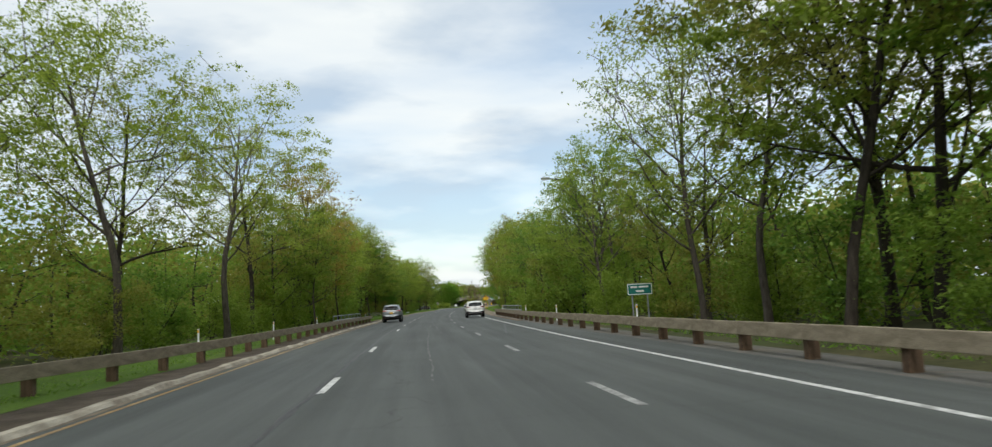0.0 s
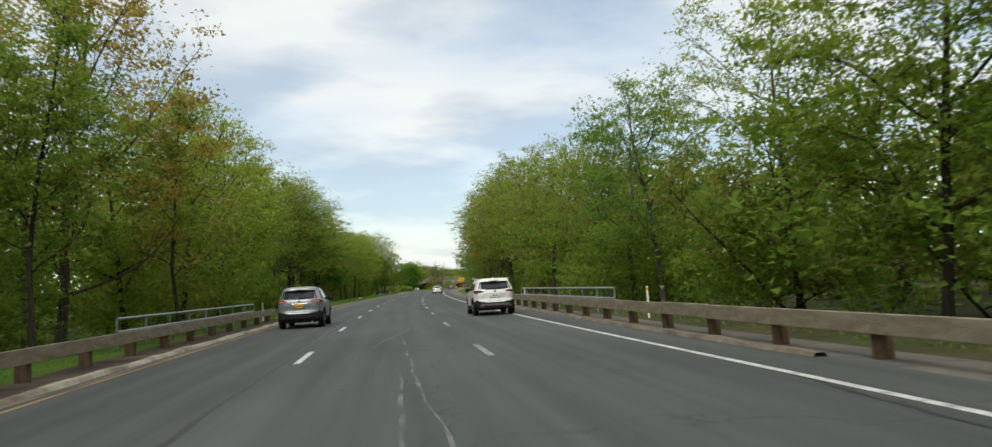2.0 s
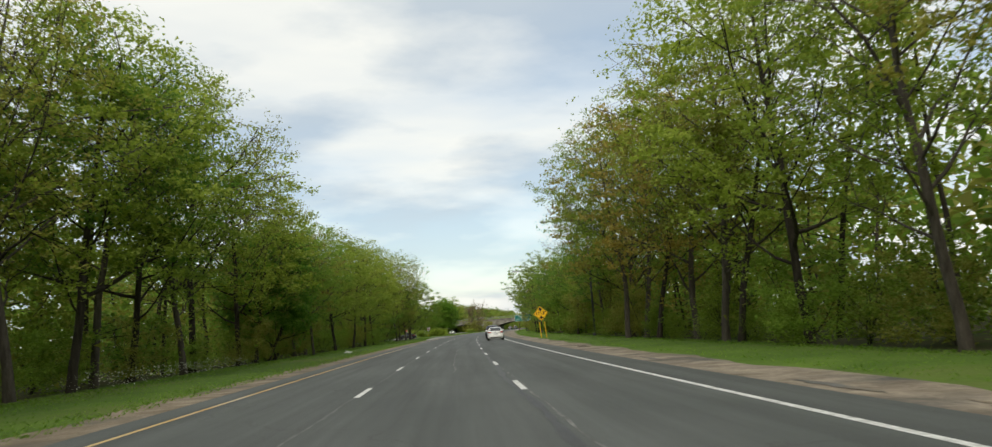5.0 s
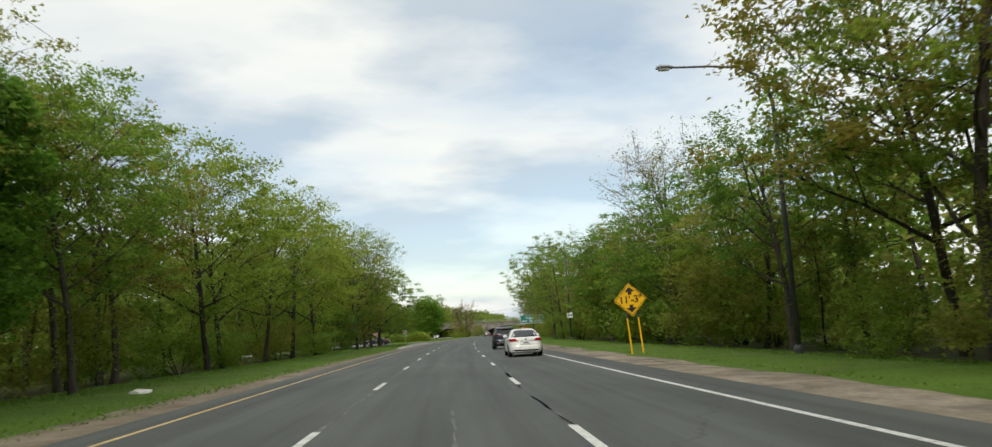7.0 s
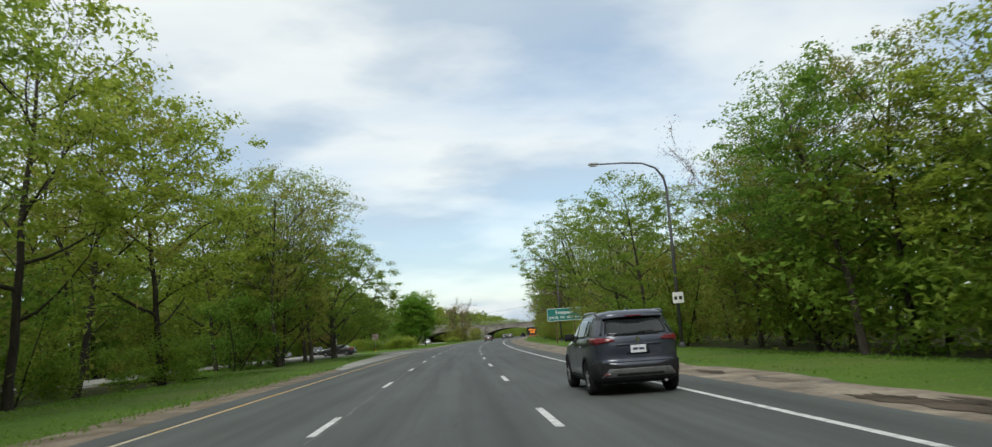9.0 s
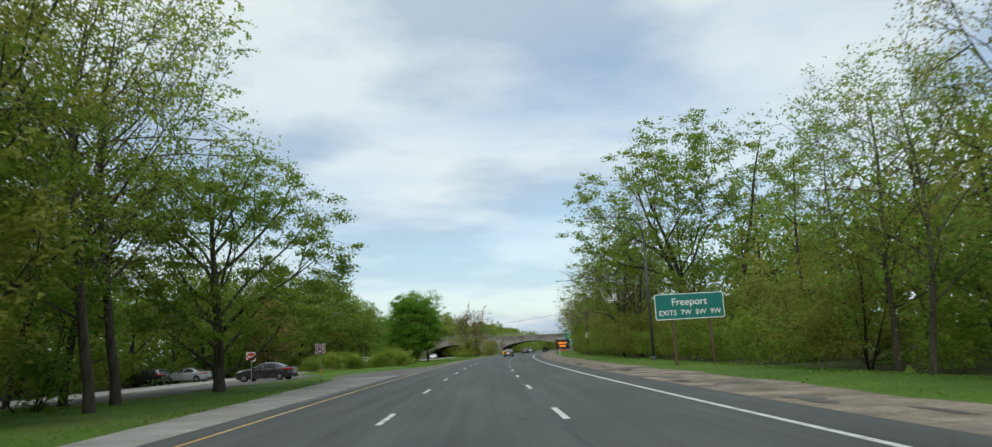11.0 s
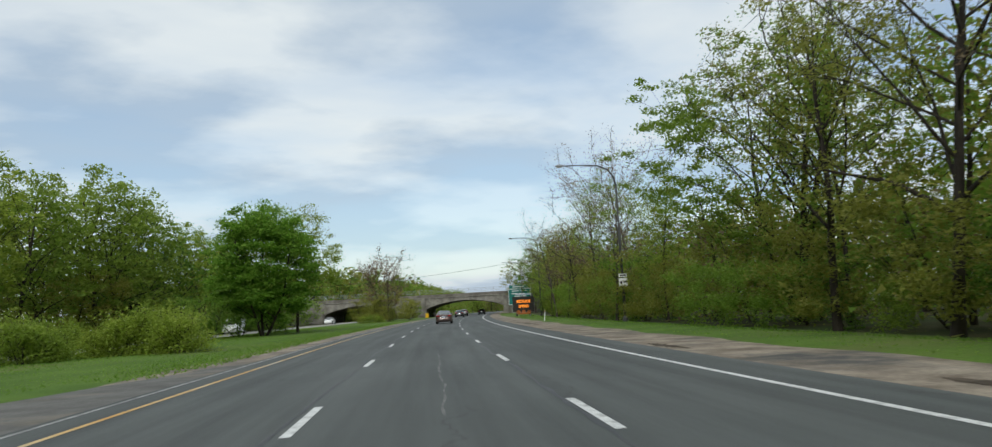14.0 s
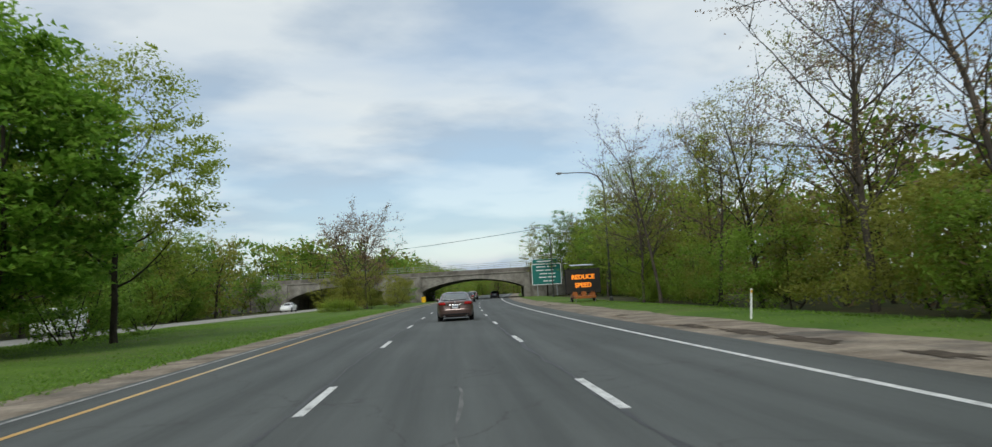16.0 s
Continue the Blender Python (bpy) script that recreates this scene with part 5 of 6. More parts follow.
vehicle("suv", stand(226.5, 4.1), "dark slate-blue sport utility car beside the shoulder", "car", PAINT_SLATE, "suv", 4.6, 1.9, 1.73, tail=TAIL_MAROON)
vehicle("sedan", stand(487, 0.1), "black saloon car far ahead in the middle lane", "car", PAINT_BLACK, "sedan", 4.8, 1.85, 1.47, cladding=False)
vehicle("sedan", stand(206.5, 4.0), "white saloon car in the lane beside the gravel shoulder", "car", PAINT_WHITE, "sedan", 4.7, 1.83, 1.46, cladding=False)
vehicle("suv", stand(515, -0.1), "grey sport utility car far ahead in the middle lane", "car", PAINT_GREY)
vehicle("sedan", stand(532, 3.7), "dark saloon car beyond the bridge", "car", PAINT_SLATE, "sedan", 4.7, 1.83, 1.46, cladding=False)
# on the side road
vehicle("sedan", stand(319.5, -15.4, 0.03, 82), "black saloon car on the pale side turning", "car", PAINT_BLACK, "sedan", 4.9, 1.88, 1.45, cladding=False)
vehicle("suv", stand(335, -32.5, -0.2, 84), "dark sport utility car on the side turning", "car", PAINT_BLACK, "suv", 4.7, 1.88, 1.72)
vehicle("sedan", stand(336, -28.6, -0.04, 84), "silver saloon car on the side road", "car", PAINT_SILVER, "sedan", 4.8, 1.85, 1.46, cladding=False)
vehicle("sedan", stand(352, -27.5, -0.04, 178), "dark saloon car on the side road", "car", PAINT_BLACK, "sedan", 4.8, 1.85, 1.46, cladding=False)
vehicle("van", stand(432, -28.2, -0.04, 180), "white panel van on the side road", "van", PAINT_WHITE, "van", 5.4, 1.95, 2.05, cladding=False)
vehicle("suv", stand(404, -26.0, -0.04, 180), "dark grey sport utility car on the side road", "car", PAINT_GREY)
vehicle("sedan", stand(500, -29.0, -0.04, 180), "pale saloon car on the side road by the bridge", "car", PAINT_WHITE, "sedan", 4.7, 1.83, 1.46, cladding=False)


# ---- guardrails ----
def guardrail(s0, s1, o, side, label):
    rail = empty("guardrail", Matrix(), label, "guardrail")
    s, rng, first = s0, random.Random(int(s0 + 90 + o(s0))), True
    while s < s1 - 0.1:
        post = part("post", box((0.24, 0.2, 0.85), (0, 0, 0.16), 0.015), POST_WOOD, rail) if first else again(post, Matrix())
        first = False
        post.matrix_basis = stand(s, o(s) + side * 0.14, 0, rng.uniform(-3, 3))
        e = min(s + 3.05, s1)
        a, b = along(s - 0.01, o(s), 0.5), along(e, o(e), 0.5)
        beam = part("beam", box((0.11, (b - a).length, 0.30), (0, (b - a).length / 2, 0), 0.012), TIMBER, rail)
        beam.matrix_basis = Matrix.Translation(a + Vector((0, 0, rng.uniform(-0.01, 0.01)))) @ Matrix.Rotation(math.atan2(-(b - a).x, (b - a).y), 4, "Z")
        s += 3.05
    return rail


guardrail(19.5, 94, lambda s: -float(np.interp(s, [20, 26, 34, 94], [8.7, 7.7, 7.15, 6.8])), -1, "weathered timber guardrail on brown wooden posts")
guardrail(-26, 97, lambda s: float(np.interp(s, [0, 60, 97], [6.8, 6.9, 7.2])), 1, "weathered timber guardrail on brown wooden posts")


def pipe_rail(s0, s1, o, label):
    rail = empty("pipe_railing", Matrix(), label, "railing")
    n = max(2, int((s1 - s0) / 2.5) + 1)
    for i in range(n):
        s = s0 + (s1 - s0) * i / (n - 1)
        part("post", tube([along(s, o, -0.3), along(s, o, 0.98)], 0.04, 6), STEEL, rail)
    for z in (0.55, 0.95):
        part("rail", tube([along(s0 + (s1 - s0) * i / (n - 1), o, z) for i in range(n)], 0.045, 6), STEEL, rail)


pipe_rail(74, 96, -8.3, "pale steel pipe railing behind the guardrail over a brook")
pipe_rail(78, 102, 8.4, "pale steel pipe railing behind the guardrail over a brook")


def delineator(s, o, lean=0.0, cap=None):
    ob = empty("delineator_post", stand(s, o, -0.1) @ Matrix.Rotation(radians(lean), 4, "Y"), "thin white roadside marker post in the grass", "marker post", "roadside marker posts")
    part("stake", box((0.07, 0.03, 1.1), (0, 0, 0.55), 0.006), SIGN_WHITE, ob)
    part("reflector", box((0.06, 0.012, 0.1), (0, -0.022, 1.0), 0.003), cap or SIGN_YELLOW, ob)


for s, o, lean in ((22, -9.3, -6), (36, -8.7, 0), (50, -8.6, 2), (66, -8.5, 0), (95, -7.6, 0), (36, 8.2, 0), (56, 8.3, 0), (74, 8.4, 0), (99, 8.2, 0), (397.6, 9.9, 5)):
    delineator(s, o, lean)


# ---- signs ----
def letters(text, size, material, parent, x, y, z, name="letter", bold=0.022):
    """Each character of a line of writing as a flat raised piece of its own."""
    cu = bpy.data.curves.new(name, "FONT")
    cu.body, cu.size, cu.align_x, cu.align_y, cu.extrude, cu.offset = text, size, "CENTER", "CENTER", 0.002, size * bold
    tmp = bpy.data.objects.new(name, cu)
    scene.collection.objects.link(tmp)
    me = bpy.data.meshes.new_from_object(tmp)
    bpy.data.objects.remove(tmp)
    bm = bmesh.new()
    bm.from_mesh(me)
    bm.verts.ensure_lookup_table()
    seen, pieces = set(), []
    for v in bm.verts:
        if v.index in seen:
            continue
        todo, piece = [v], []
        seen.add(v.index)
        while todo:
            u = todo.pop()
            piece.append(u.index)
            for e in u.link_edges:
                w = e.other_vert(u)
                if w.index not in seen:
                    seen.add(w.index)
                    todo.append(w)
        pieces.append(piece)
    for piece in pieces:
        keep = set(piece)
        one = bm.copy()
        one.verts.ensure_lookup_table()
        bmesh.ops.delete(one, geom=[v for v in one.verts if v.index not in keep], context="VERTS")
        part(name, one, material, parent).matrix_basis = Matrix.Translation((x, y, z)) @ Matrix.Rotation(radians(90), 4, "X")
    bm.free()


def rounded(w, h, r, n=5):
    pts = []
    for cx, cz, a0 in ((w / 2 - r, h / 2 - r, 0), (-w / 2 + r, h / 2 - r, 90), (-w / 2 + r, -h / 2 + r, 180), (w / 2 - r, -h / 2 + r, 270)):
        pts += [(cx + r * math.cos(radians(a0 + 90 * k / n)), cz + r * math.sin(radians(a0 + 90 * k / n))) for k in range(n + 1)]
    return pts


def moved(bm, x, y, z):
    bmesh.ops.translate(bm, verts=bm.verts, vec=(x, y, z))
    return bm


def plate_board(sign, w, h, z, material, border=None, y=0.0, r=0.06, x=0.0):
    board = part("board", moved(outline(rounded(w, h, r), 0.03), x, y, z), material, sign)
    if border:
        ring_w = 0.035 * max(1.0, h / 1.2)
        outer, inner = rounded(w - 0.03, h - 0.03, r), rounded(w - 0.03 - 2 * ring_w, h - 0.03 - 2 * ring_w, r * 0.7)
        bm = bmesh.new()
        a, b = [bm.verts.new((p + x, y - 0.018, q + z)) for p, q in outer], [bm.verts.new((p + x, y - 0.018, q + z)) for p, q in inner]
        for k in range(len(a)):
            j = (k + 1) % len(a)
            bm.faces.new((a[k], a[j], b[j], b[k]))
        part("border", bm, border, board)
    return board


def freeport_sign():
    sign = empty("road_sign", stand(298.3, 11.5, -0.05, 3), "large green direction sign on two rusty posts in the grass", "road sign")
    for x in (-0.95, 1.1):
        part("post", box((0.12, 0.16, 3.7), (x, 0.12, 1.85), 0.01), POST_WOOD, sign)
    board = plate_board(sign, 3.85, 1.42, 3.22, SIGN_GREEN, SIGN_WHITE, r=0.12)
    letters("Freeport", 0.55, SIGN_WHITE, board, 0.0, -0.02, 3.45, bold=0.008)
    letters("EXITS  7W  8W  9W", 0.39, SIGN_WHITE, board, 0.0, -0.02, 2.88, bold=0.006)


def clearance_sign():
    sign = empty("warning_sign", stand(202.4, 8.95, -0.05, 0) @ Matrix.Rotation(radians(-4), 4, "Y"), "yellow diamond low clearance sign on two yellow posts", "road sign")
    for x in (-0.27, 0.27):
        part("post", box((0.07, 0.06, 1.75), (x, 0.06, 0.87), 0.006), SIGN_YELLOW, sign, "yellow post sleeve")
        part("post_top", box((0.06, 0.05, 0.9), (x, 0.06, 2.15), 0.006), DARK_STEEL, sign, "dark steel post top")
    d = 0.80
    board = part("board", moved(outline([(0, d), (-d, 0), (0, -d), (d, 0)], 0.03), 0, 0, 2.6), SIGN_YELLOW, sign)
    bm = bmesh.new()
    a, b = [bm.verts.new((x, -0.018, z + 2.6)) for x, z in ((0, 0.755), (-0.755, 0), (0, -0.755), (0.755, 0))], [bm.verts.new((x, -0.018, z + 2.6)) for x, z in ((0, 0.715), (-0.715, 0), (0, -0.715), (0.715, 0))]
    for k in range(4):
        bm.faces.new((a[k], a[(k + 1) % 4], b[(k + 1) % 4], b[k]))
    part("border", bm, SIGN_BLACK, board)
    letters("11'-3\"", 0.47, SIGN_BLACK, board, 0.0, -0.02, 2.6)
    for s in (1, -1):
        part("arrow", moved(outline([(-0.25, s * 0.38), (-0.09, s * 0.38), (-0.09, s * 0.24), (0.09, s * 0.24), (0.09, s * 0.38), (0.25, s * 0.38), (0, s * 0.62)], 0.008), 0, -0.02, 2.6), SIGN_BLACK, board)


def brook_sign():
    sign = empty("road_sign", stand(39.8, 9.45, -0.1, 0), "small green name sign with white writing behind a guardrail", "road sign")
    for x in (-0.35, 0.35):
        part("post", box((0.06, 0.05, 1.75), (x, 0.05, 0.88), 0.006), STEEL, sign)
    board = plate_board(sign, 1.15, 0.52, 1.72, SIGN_GREEN, SIGN_WHITE, r=0.04)
    for w, x, z in ((0.30, -0.27, 1.82), (0.44, 0.18, 1.82), (0.36, 0.0, 1.63)):
        part("writing_bar", box((w, 0.008, 0.075), (x, -0.02, z)), SIGN_WHITE, board)


def exit_sign():
    sign = empty("road_sign", stand(517, 13.7, -0.05, 2), "large green exit sign with rows of white writing", "road sign")
    for x in (-1.8, 1.8):
        part("post", box((0.16, 0.2, 5.6), (x, 0.14, 2.8), 0.01), STEEL, sign)
    board = plate_board(sign, 5.5, 3.9, 4.05, SIGN_GREEN, SIGN_WHITE, r=0.2)
    for z, w, x in ((5.45, 3.9, 0.0), (4.8, 3.4, -0.3), (4.15, 3.0, 0.2), (3.5, 3.2, 0.1), (2.8, 2.0, 0.3)):
        for k in (-1, 1):
            part("writing_bar", box((w * 0.44, 0.008, 0.19), (x + k * w * 0.26, -0.02, z)), SIGN_WHITE, board)
    top = plate_board(sign, 4.6, 0.85, 6.46, SIGN_GREEN, SIGN_WHITE, r=0.12, x=-0.2)
    part("writing_bar", box((3.0, 0.008, 0.2), (-0.2, -0.02, 6.46)), SIGN_WHITE, top)
    part("lamp_arm", tube([(2.95, 0.1, 3.0), (2.95, 0.0, 6.6), (2.8, -0.2, 7.1), (2.5, -0.5, 7.15)], 0.07, 6), STEEL, sign)


def message_board():
    sign = empty("message_board", stand(443, 11.35, -0.2, 4), "dark electronic message board lit amber on an orange trailer", "message board")
    part("panel", box((3.25, 0.25, 2.25), (0, 0, 2.05), 0.05), TRIM, sign, "black matrix panel")
    face = part("visor", moved(outline(rounded(3.15, 2.15, 0.04), 0.02), 0, -0.14, 2.05), SIGN_BLACK, sign)
    letters("REDUCE", 0.56, AMBER, face, 0, -0.16, 2.42, "lit_letter")
    letters("SPEED", 0.56, AMBER, face, 0, -0.16, 1.68, "lit_letter")
    part("mast", box((0.14, 0.14, 2.6), (0, 0.22, 1.9), 0.01), SIGN_ORANGE, sign)
    part("solar_panel", box((2.2, 0.9, 0.06), (0, 0.1, 3.5), 0.01, turn=(8, 0, 0)), PALE_GLASS, sign, "tilted solar panel")
    part("trailer", box((1.9, 2.4, 0.25), (0, 0.3, 0.62), 0.03), SIGN_ORANGE, sign, "orange trailer deck")
    for x in (-0.8, 0, 0.8):
        part("battery_box", box((0.5, 0.7, 0.4), (x, 0.2, 0.95), 0.03), SIGN_ORANGE, sign)
    for x in (-1.05, 1.05):
        wheel(sign, x, 0.3, 0.3, 0.2)
        part("jack", tube([(x * 0.85, -0.8, 0.0), (x * 0.85, -0.8, 0.7)], 0.04, 6), STEEL, sign)


def regulatory(s, o, label, kind, z=2.1, turn=0, size=1.0):
    sign = empty("road_sign", stand(s, o, -0.05, turn) @ Matrix.Diagonal((size, 1, size, 1)), label, "road sign")
    part("post", box((0.06, 0.05, z + 0.45), (0, 0.05, (z + 0.45) / 2), 0.006), STEEL, sign)
    board = plate_board(sign, 0.9, 0.9, z, SIGN_WHITE, SIGN_BLACK if kind == "turn" else None, r=0.05)
    bm = bmesh.new()
    if kind == "turn":
        rows = [[(math.cos(a * math.tau / 24) * q, -0.02, z + math.sin(a * math.tau / 24) * q) for a in range(24)] for q in (0.38, 0.31)]
        loft(rows, bm, False)
        part("ring", bm, SIGN_RED, board, "red ring")
        part("slash", moved(box((0.68, 0.006, 0.06), (0, 0, 0), 0, turn=(0, 45, 0)), 0, -0.028, z), SIGN_RED, board)
        part("arrow", moved(tube([(0.12, 0, -0.2), (0.12, 0, 0.08), (0.06, 0, 0.17), (-0.06, 0, 0.17), (-0.12, 0, 0.08), (-0.12, 0, -0.06)], 0.035, 4), 0, -0.02, z), SIGN_BLACK, board)
        part("arrow_tip", moved(outline([(-0.24, -0.05), (0.0, -0.05), (-0.12, -0.2)], 0.01), 0, -0.024, z), SIGN_BLACK, board)
    else:
        bmesh.ops.create_cone(bm, cap_ends=True, segments=28, radius1=0.41, radius2=0.41, depth=0.01, matrix=Matrix.Translation((0, -0.02, z)) @ Matrix.Rotation(radians(90), 4, "X"))
        part("disc", bm, SIGN_RED, board, "red disc")
        part("bar", box((0.56, 0.01, 0.12), (0, -0.03, z)), SIGN_WHITE, board, "white bar")
    return sign


freeport_sign()
clearance_sign()
brook_sign()
exit_sign()
message_board()
u_turn = regulatory(310.5, -11.3, "white square sign with a red ring and black turning arrow", "turn", 2.7, size=0.83)
part("marker", box((0.12, 0.04, 0.5), (0, -0.04, 0.75), 0.01), SIGN_YELLOW, u_turn, "yellow marker strip")
regulatory(314, -17.2, "white square sign with a red disc and white bar", "entry", 2.7, size=0.74)


# ---- street lamps ----
def street_lamp(s, o, h, arm=4.2, plates=0, double=False):
    lamp = empty("street_lamp", stand(s, o, -0.2), "tall dark street lamp with a long curved arm over the verge", "street lamp", "street lamps along the parkway")
    part("base", tube([(0, 0, 0), (0, 0, 0.35), (0, 0, 0.5)], [0.2, 0.19, 0.12], 10), DARK_STEEL, lamp)
    part("pole", tube([(0, 0, 0.3), (0, 0, h * 0.5), (0, 0, h - 1.6)], [0.115, 0.095, 0.075], 10), DARK_STEEL, lamp, smooth=True)
    pts = [(0, 0, h - 1.7), (-0.12, 0, h - 1.0), (-0.55, 0, h - 0.4), (-1.3, 0, h - 0.08), (-2.4, 0, h), (-arm + 0.5, 0, h)]
    part("arm", tube(pts, [0.075, 0.07, 0.06, 0.05, 0.045, 0.04], 8), DARK_STEEL, lamp, smooth=True)
    if double:
        part("brace", tube([(0, 0, h - 2.2), (-0.9, 0, h - 1.35), (-2.2, 0, h - 0.85), (-arm + 0.9, 0, h - 0.7)], 0.035, 6), DARK_STEEL, lamp, smooth=True)
    head = part("lamp_head", loft([[(x, y * k, h + z * k) for y, z in ((0.13, -0.05), (0.17, 0.02), (0.08, 0.11), (-0.08, 0.11), (-0.17, 0.02), (-0.13, -0.05))] for x, k in ((-arm + 0.55, 0.35), (-arm + 0.35, 0.9), (-arm + 0.0, 1.0), (-arm - 0.15, 0.6))]), STEEL, lamp, "grey lamp head")
    part("lens", box((0.42, 0.22, 0.07), (-arm + 0.14, 0, h - 0.07), 0.03), CLEAR_LAMP, head)
    if plates:
        board = part("plate", moved(outline(rounded(0.62, 0.62, 0.04), 0.02), 0, -0.14, 3.0), SIGN_WHITE, lamp, "white plate with dark marks")
        part("mark", box((0.16, 0.006, 0.2), (-0.14, -0.155, 2.98)), SIGN_BLACK, board)
        if plates > 1:
            letters("M", 0.34, SIGN_BLACK, board, 0.14, -0.155, 3.0)
            upper = part("plate", moved(outline(rounded(0.62, 0.26, 0.03), 0.02), 0, -0.14, 3.5), SIGN_WHITE, lamp, "narrow white plate")
            part("mark", box((0.44, 0.006, 0.08), (0, -0.155, 3.5)), SIGN_BLACK, upper)
        else:
            part("mark", box((0.18, 0.006, 0.2), (0.14, -0.155, 2.98)), SIGN_BLACK, board)
    return lamp


street_lamp(60.3, 11.0, 10.2, 2.4)
for s, o, h, p, d in ((193.9, 13.0, 11.3, 0, False), (255, 13.0, 11.0, 1, False), (315, 12.6, 11.2, 0, True), (380.8, 13.9, 11.9, 2, False), (445, 14.2, 12.3, 0, False), (509, 14.2, 12.3, 0, False)):
    street_lamp(s, o, h, 4.3, p, d)
cable = new("overhead_cable")
tagged(cable, "thin dark cable strung high across the parkway", "cable")
part("wire", tube([along(509, o, 12.0 + (o - 13) * 0.06 - 0.9 * math.sin(math.pi * (o + 44) / 57)) for o in range(-44, 14, 3)], 0.035, 5), TRIM, cable)
pole = empty("utility_pole", stand(509, -44, -0.2), "tall brown wooden utility pole at the wood's edge", "utility pole")
part("shaft", tube([(0, 0, 0), (0, 0, 9.4)], [0.16, 0.11], 8), POST_WOOD, pole)


# ---- the arched bridge ----
def bridge():
    br = empty("bridge", stand(527, 0, -0.1, 0), "weathered concrete arched road bridge over the parkway and side road", "bridge")
    # depth is made up, long enough to keep the arch passage dark
    depth, deck = 26.0, 5.2

    def arch(x0, x1, spring, crown, n=22):
        return [(x0 + (x1 - x0) * k / n, spring + (crown - spring) * math.sin(math.pi * k / n) ** 0.72) for k in range(n + 1)]

    openings = [arch(-36.9, -17.2, 2.0, 4.1), arch(-10.3, 9.6, 2.2, 4.15)]
    edge = [(-60.0, 0.0)]
    for a in openings:
        edge += [(a[0][0], 0.0)] + a + [(a[-1][0], 0.0)]
    edge += [(44.0, 0.0)]
    bm = bmesh.new()
    low = [[bm.verts.new((x, y, z)) for x, z in edge] for y in (0, depth)]
    top = [[bm.verts.new((x, y, deck)) for x, z in edge] for y in (0, depth)]
    for k in range(len(edge) - 1):
        x0, x1 = edge[k][0], edge[k + 1][0]
        under = edge[k][1] > 0 or edge[k + 1][1] > 0
        if x1 - x0 > 1e-6:
            for i in (0, 1):
                bm.faces.new((low[i][k], low[i][k + 1], top[i][k + 1], top[i][k]))
            bm.faces.new((top[0][k], top[0][k + 1], top[1][k + 1], top[1][k]))
        if under:
            bm.faces.new((low[0][k], low[0][k + 1], low[1][k + 1], low[1][k]))
    part("arch_wall", bm, STONE, br, "weathered concrete arches")
    part("parapet", box((104, 0.35, 0.75), (-8, 0.1, deck + 0.375), 0.03), PARAPET_STONE, br)
    part("parapet", box((104, 0.35, 0.75), (-8, depth - 0.1, deck + 0.375), 0.03), STONE, br)
    part("string_course", box((104, 0.2, 0.22), (-8, -0.1, deck - 0.1), 0.03), STONE, br)
    for a in openings:
        bm, rows = bmesh.new(), []
        for (x, z), (px, pz), (nx, nz) in zip(a, [a[0]] + a[:-1], a[1:] + [a[-1]]):
            t = Vector((nx - px, 0, nz - pz)).normalized()
            u = Vector((-t.z, 0, t.x))
            rows.append([Vector((x, -0.12, z)), Vector((x, -0.12, z)) + u * 0.42, Vector((x, 0.02, z)) + u * 0.42, Vector((x, 0.02, z))])
        part("arch_ring", loft(rows, bm), STONE, br)
    for i in range(33):
        x = -60 + i * 3.2
        again(post, Matrix.Translation((x, 0.1, deck + 1.3))) if i else None
        if not i:
            post = part("railing_post", box((0.07, 0.07, 1.2), (0, 0, 0), 0.01), STEEL, br)
            post.matrix_basis = Matrix.Translation((x, 0.1, deck + 1.3))
    for z in (1.15, 1.5, 1.87):
        part("railing_bar", box((104, 0.05, 0.06), (-8, 0.1, deck + z), 0.01), STEEL, br)
    for x in (-11.05, -17.75, 10.35, -37.65):
        part("buttress", loft([[(x - 0.6, -0.45, 0), (x + 0.6, -0.45, 0), (x + 0.6, 0.1, 0), (x - 0.6, 0.1, 0)], [(x - 0.5, -0.22, deck - 0.22), (x + 0.5, -0.22, deck - 0.22), (x + 0.5, 0.1, deck - 0.22), (x - 0.5, 0.1, deck - 0.22)]]), STONE, br)
    part("impact_barrel", tube([(-10.0, -2.6, 0.1), (-10.0, -2.6, 1.2)], 0.45, 12), SIGN_YELLOW, br, "yellow impact barrel")


bridge()
bag = empty("litter_bag", stand(191.6, -9.9, 0.06), "crumpled white plastic bag lying on the grass", "litter")
rng_bag = random.Random(3)
bm = bmesh.new()
bmesh.ops.create_icosphere(bm, subdivisions=2, radius=0.22)
for v in bm.verts:
    v.co = Vector((v.co.x * 1.6, v.co.y, v.co.z * 0.55)) * rng_bag.uniform(0.75, 1.2)
part("film", bm, SIGN_WHITE, bag)

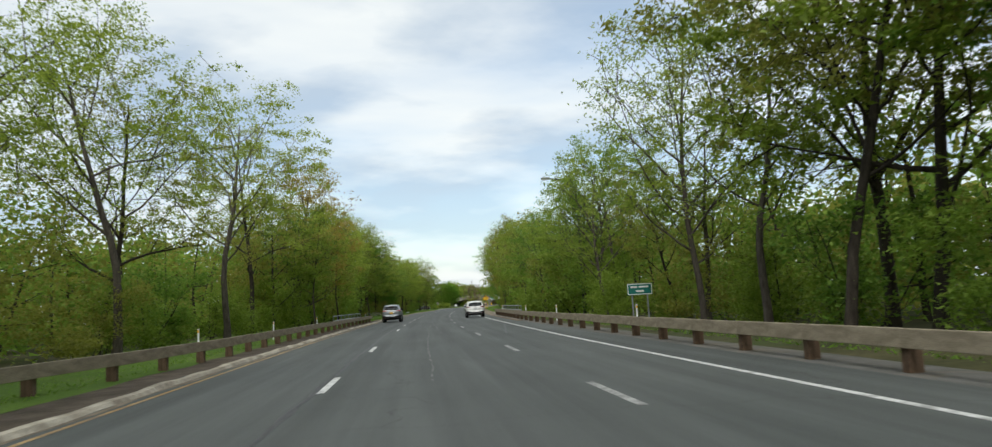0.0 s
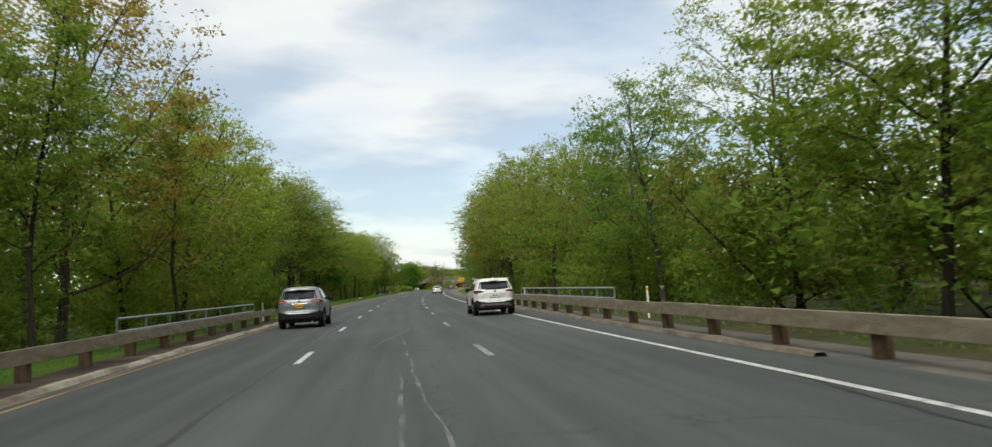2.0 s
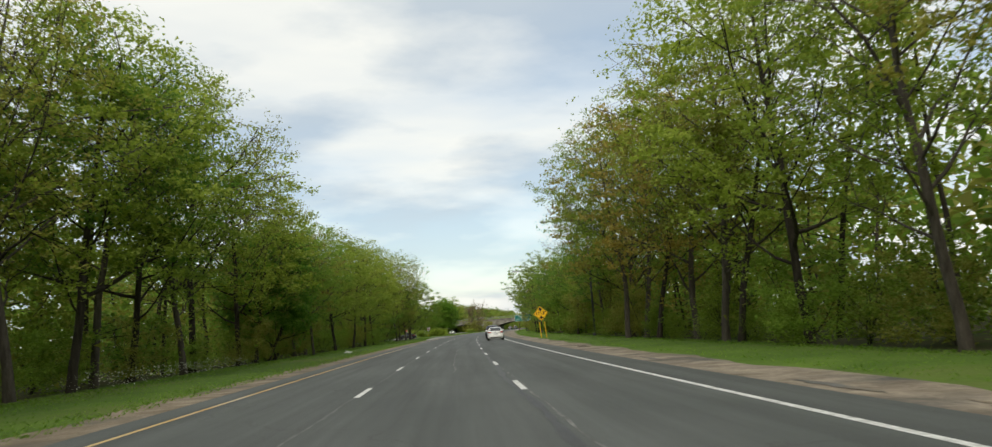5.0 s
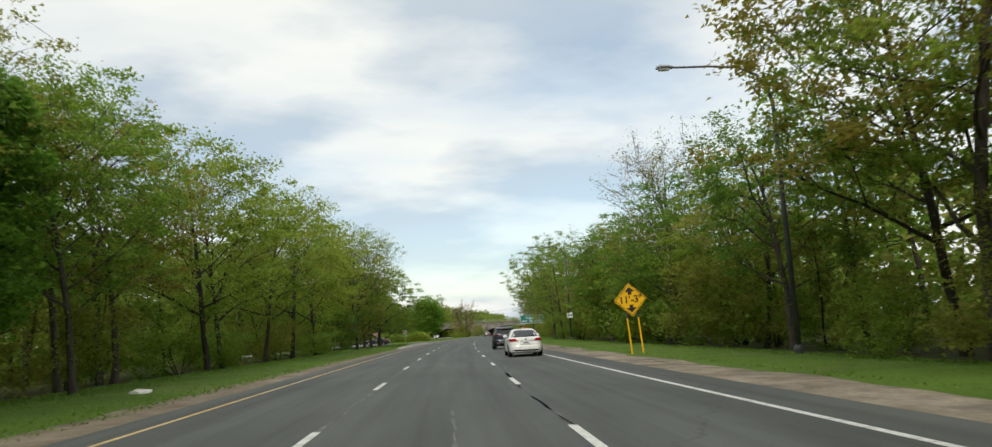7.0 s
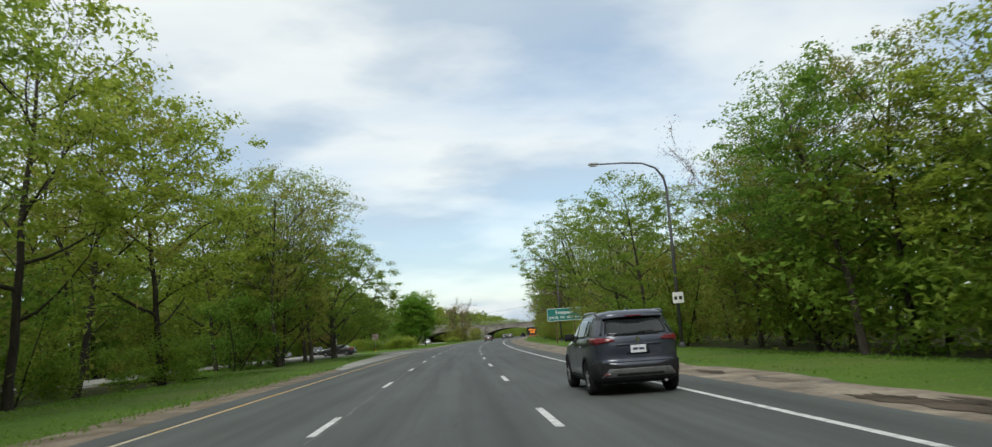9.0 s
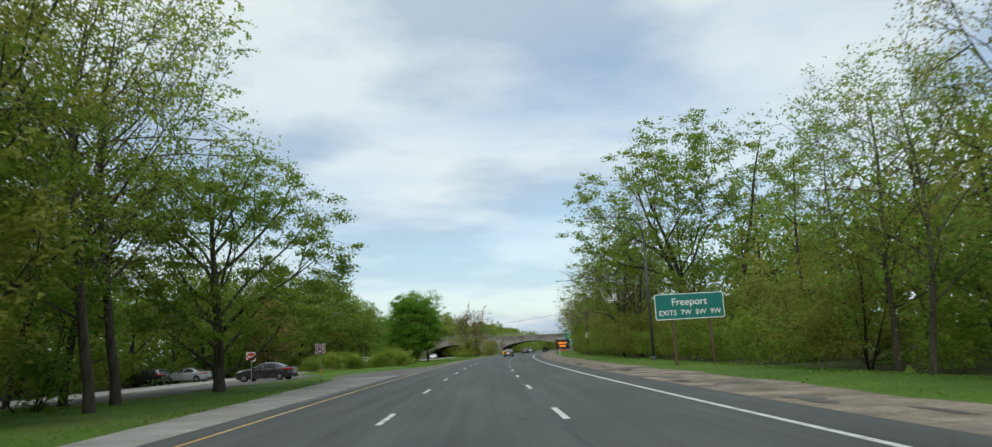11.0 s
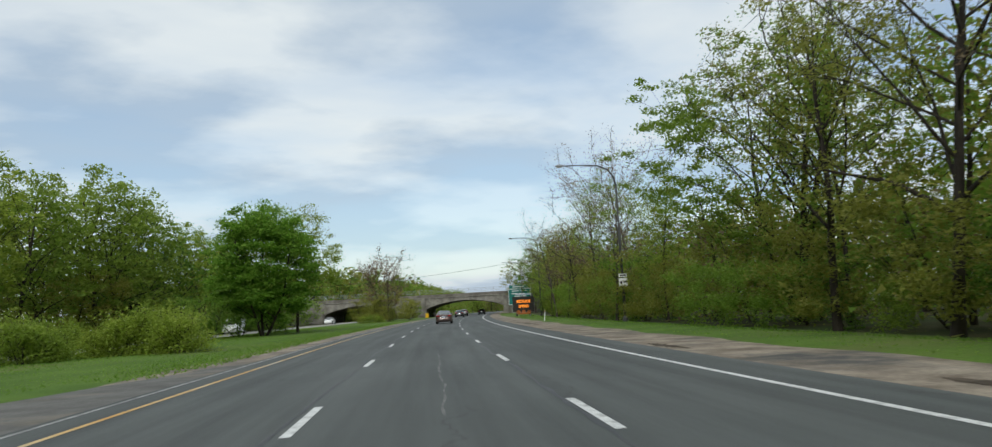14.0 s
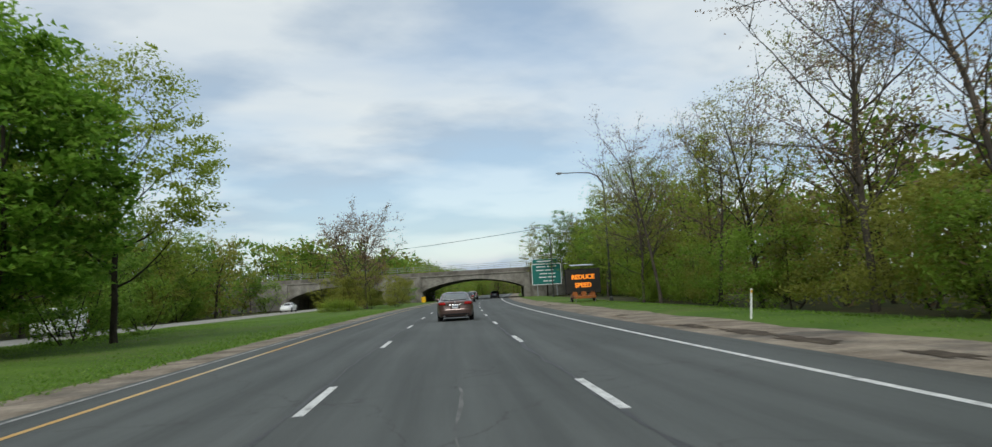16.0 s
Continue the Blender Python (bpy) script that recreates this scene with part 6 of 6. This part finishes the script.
flower_rng = np.random.default_rng(8)
FLOWER = foliage("white_blossom", (0.45, 0.48, 0.35), (0.65, 0.66, 0.55), (0.75, 0.75, 0.7), 0.3)
flower_at = np.array([tuple(along(flower_rng.uniform(150, 172), -flower_rng.uniform(12.6, 15.0), flower_rng.uniform(0.1, 0.75))) for _ in range(900)])
tagged(new("wildflowers", leaves_mesh("wildflowers", flower_at, flower_rng.uniform(0.035, 0.08, 900), FLOWER, flower_rng)), "small white wildflowers in the long grass", "flowers", kind="stuff")


# ---- grass blades on the verges ----
def blades(name, spans, per_metre, label):
    rng = np.random.default_rng(17)
    pts = []
    for s0, s1, o0, o1 in spans:
        n = int((s1 - s0) * abs(o1 - o0) * per_metre)
        ss, oo = rng.uniform(s0, s1, n), rng.uniform(0, 1, n) ** 1.0 * (o1 - o0) + o0
        a = np.interp(ss, GRID, TURN)
        pts.append(np.stack([np.interp(ss, GRID, LINE_X) + oo * np.cos(a), np.interp(ss, GRID, LINE_Y) + oo * np.sin(a), np.full(n, -0.05)], 1))
    p = np.concatenate(pts)
    n = len(p)
    h, yaw, w = rng.uniform(0.04, 0.13, n), rng.uniform(0, math.tau, n), rng.uniform(0.025, 0.055, n)
    side = np.stack([np.cos(yaw), np.sin(yaw), np.zeros(n)], 1) * w[:, None]
    tip = p + np.stack([rng.normal(size=n) * 0.09, rng.normal(size=n) * 0.09, h], 1)
    verts = np.stack([p - side, p + side, tip], 1).reshape(-1, 3)
    me = bpy.data.meshes.new(name)
    me.vertices.add(n * 3)
    me.vertices.foreach_set("co", verts.astype(np.float32).ravel())
    me.loops.add(n * 3)
    me.loops.foreach_set("vertex_index", np.arange(n * 3, dtype=np.int32))
    me.polygons.add(n)
    me.polygons.foreach_set("loop_start", np.arange(0, n * 3, 3, dtype=np.int32))
    me.polygons.foreach_set("loop_total", np.full(n, 3, dtype=np.int32))
    me.materials.append(GRASS)
    me.update(calc_edges=True)
    tagged(new(name, me), label, "grass", kind="stuff")


blades("grass", [(0, 95, -12, -8.0), (98, 262, -14.5, -7.1), (262, 292, -23, -8.8), (292, 312, -16.2, -9.8), (312, 336, -15.2, -12.9), (336, 346, -19, -10), (346, 440, -23, -7.6), (350, 460, -14, -7.3), (0, 97, 8.6, 10.5), (98, 250, 8.8, 13.5), (250, 285, 9.4, 13.2), (285, 450, 10.0, 13.2)], 34, "uneven green grass blades on the verges")
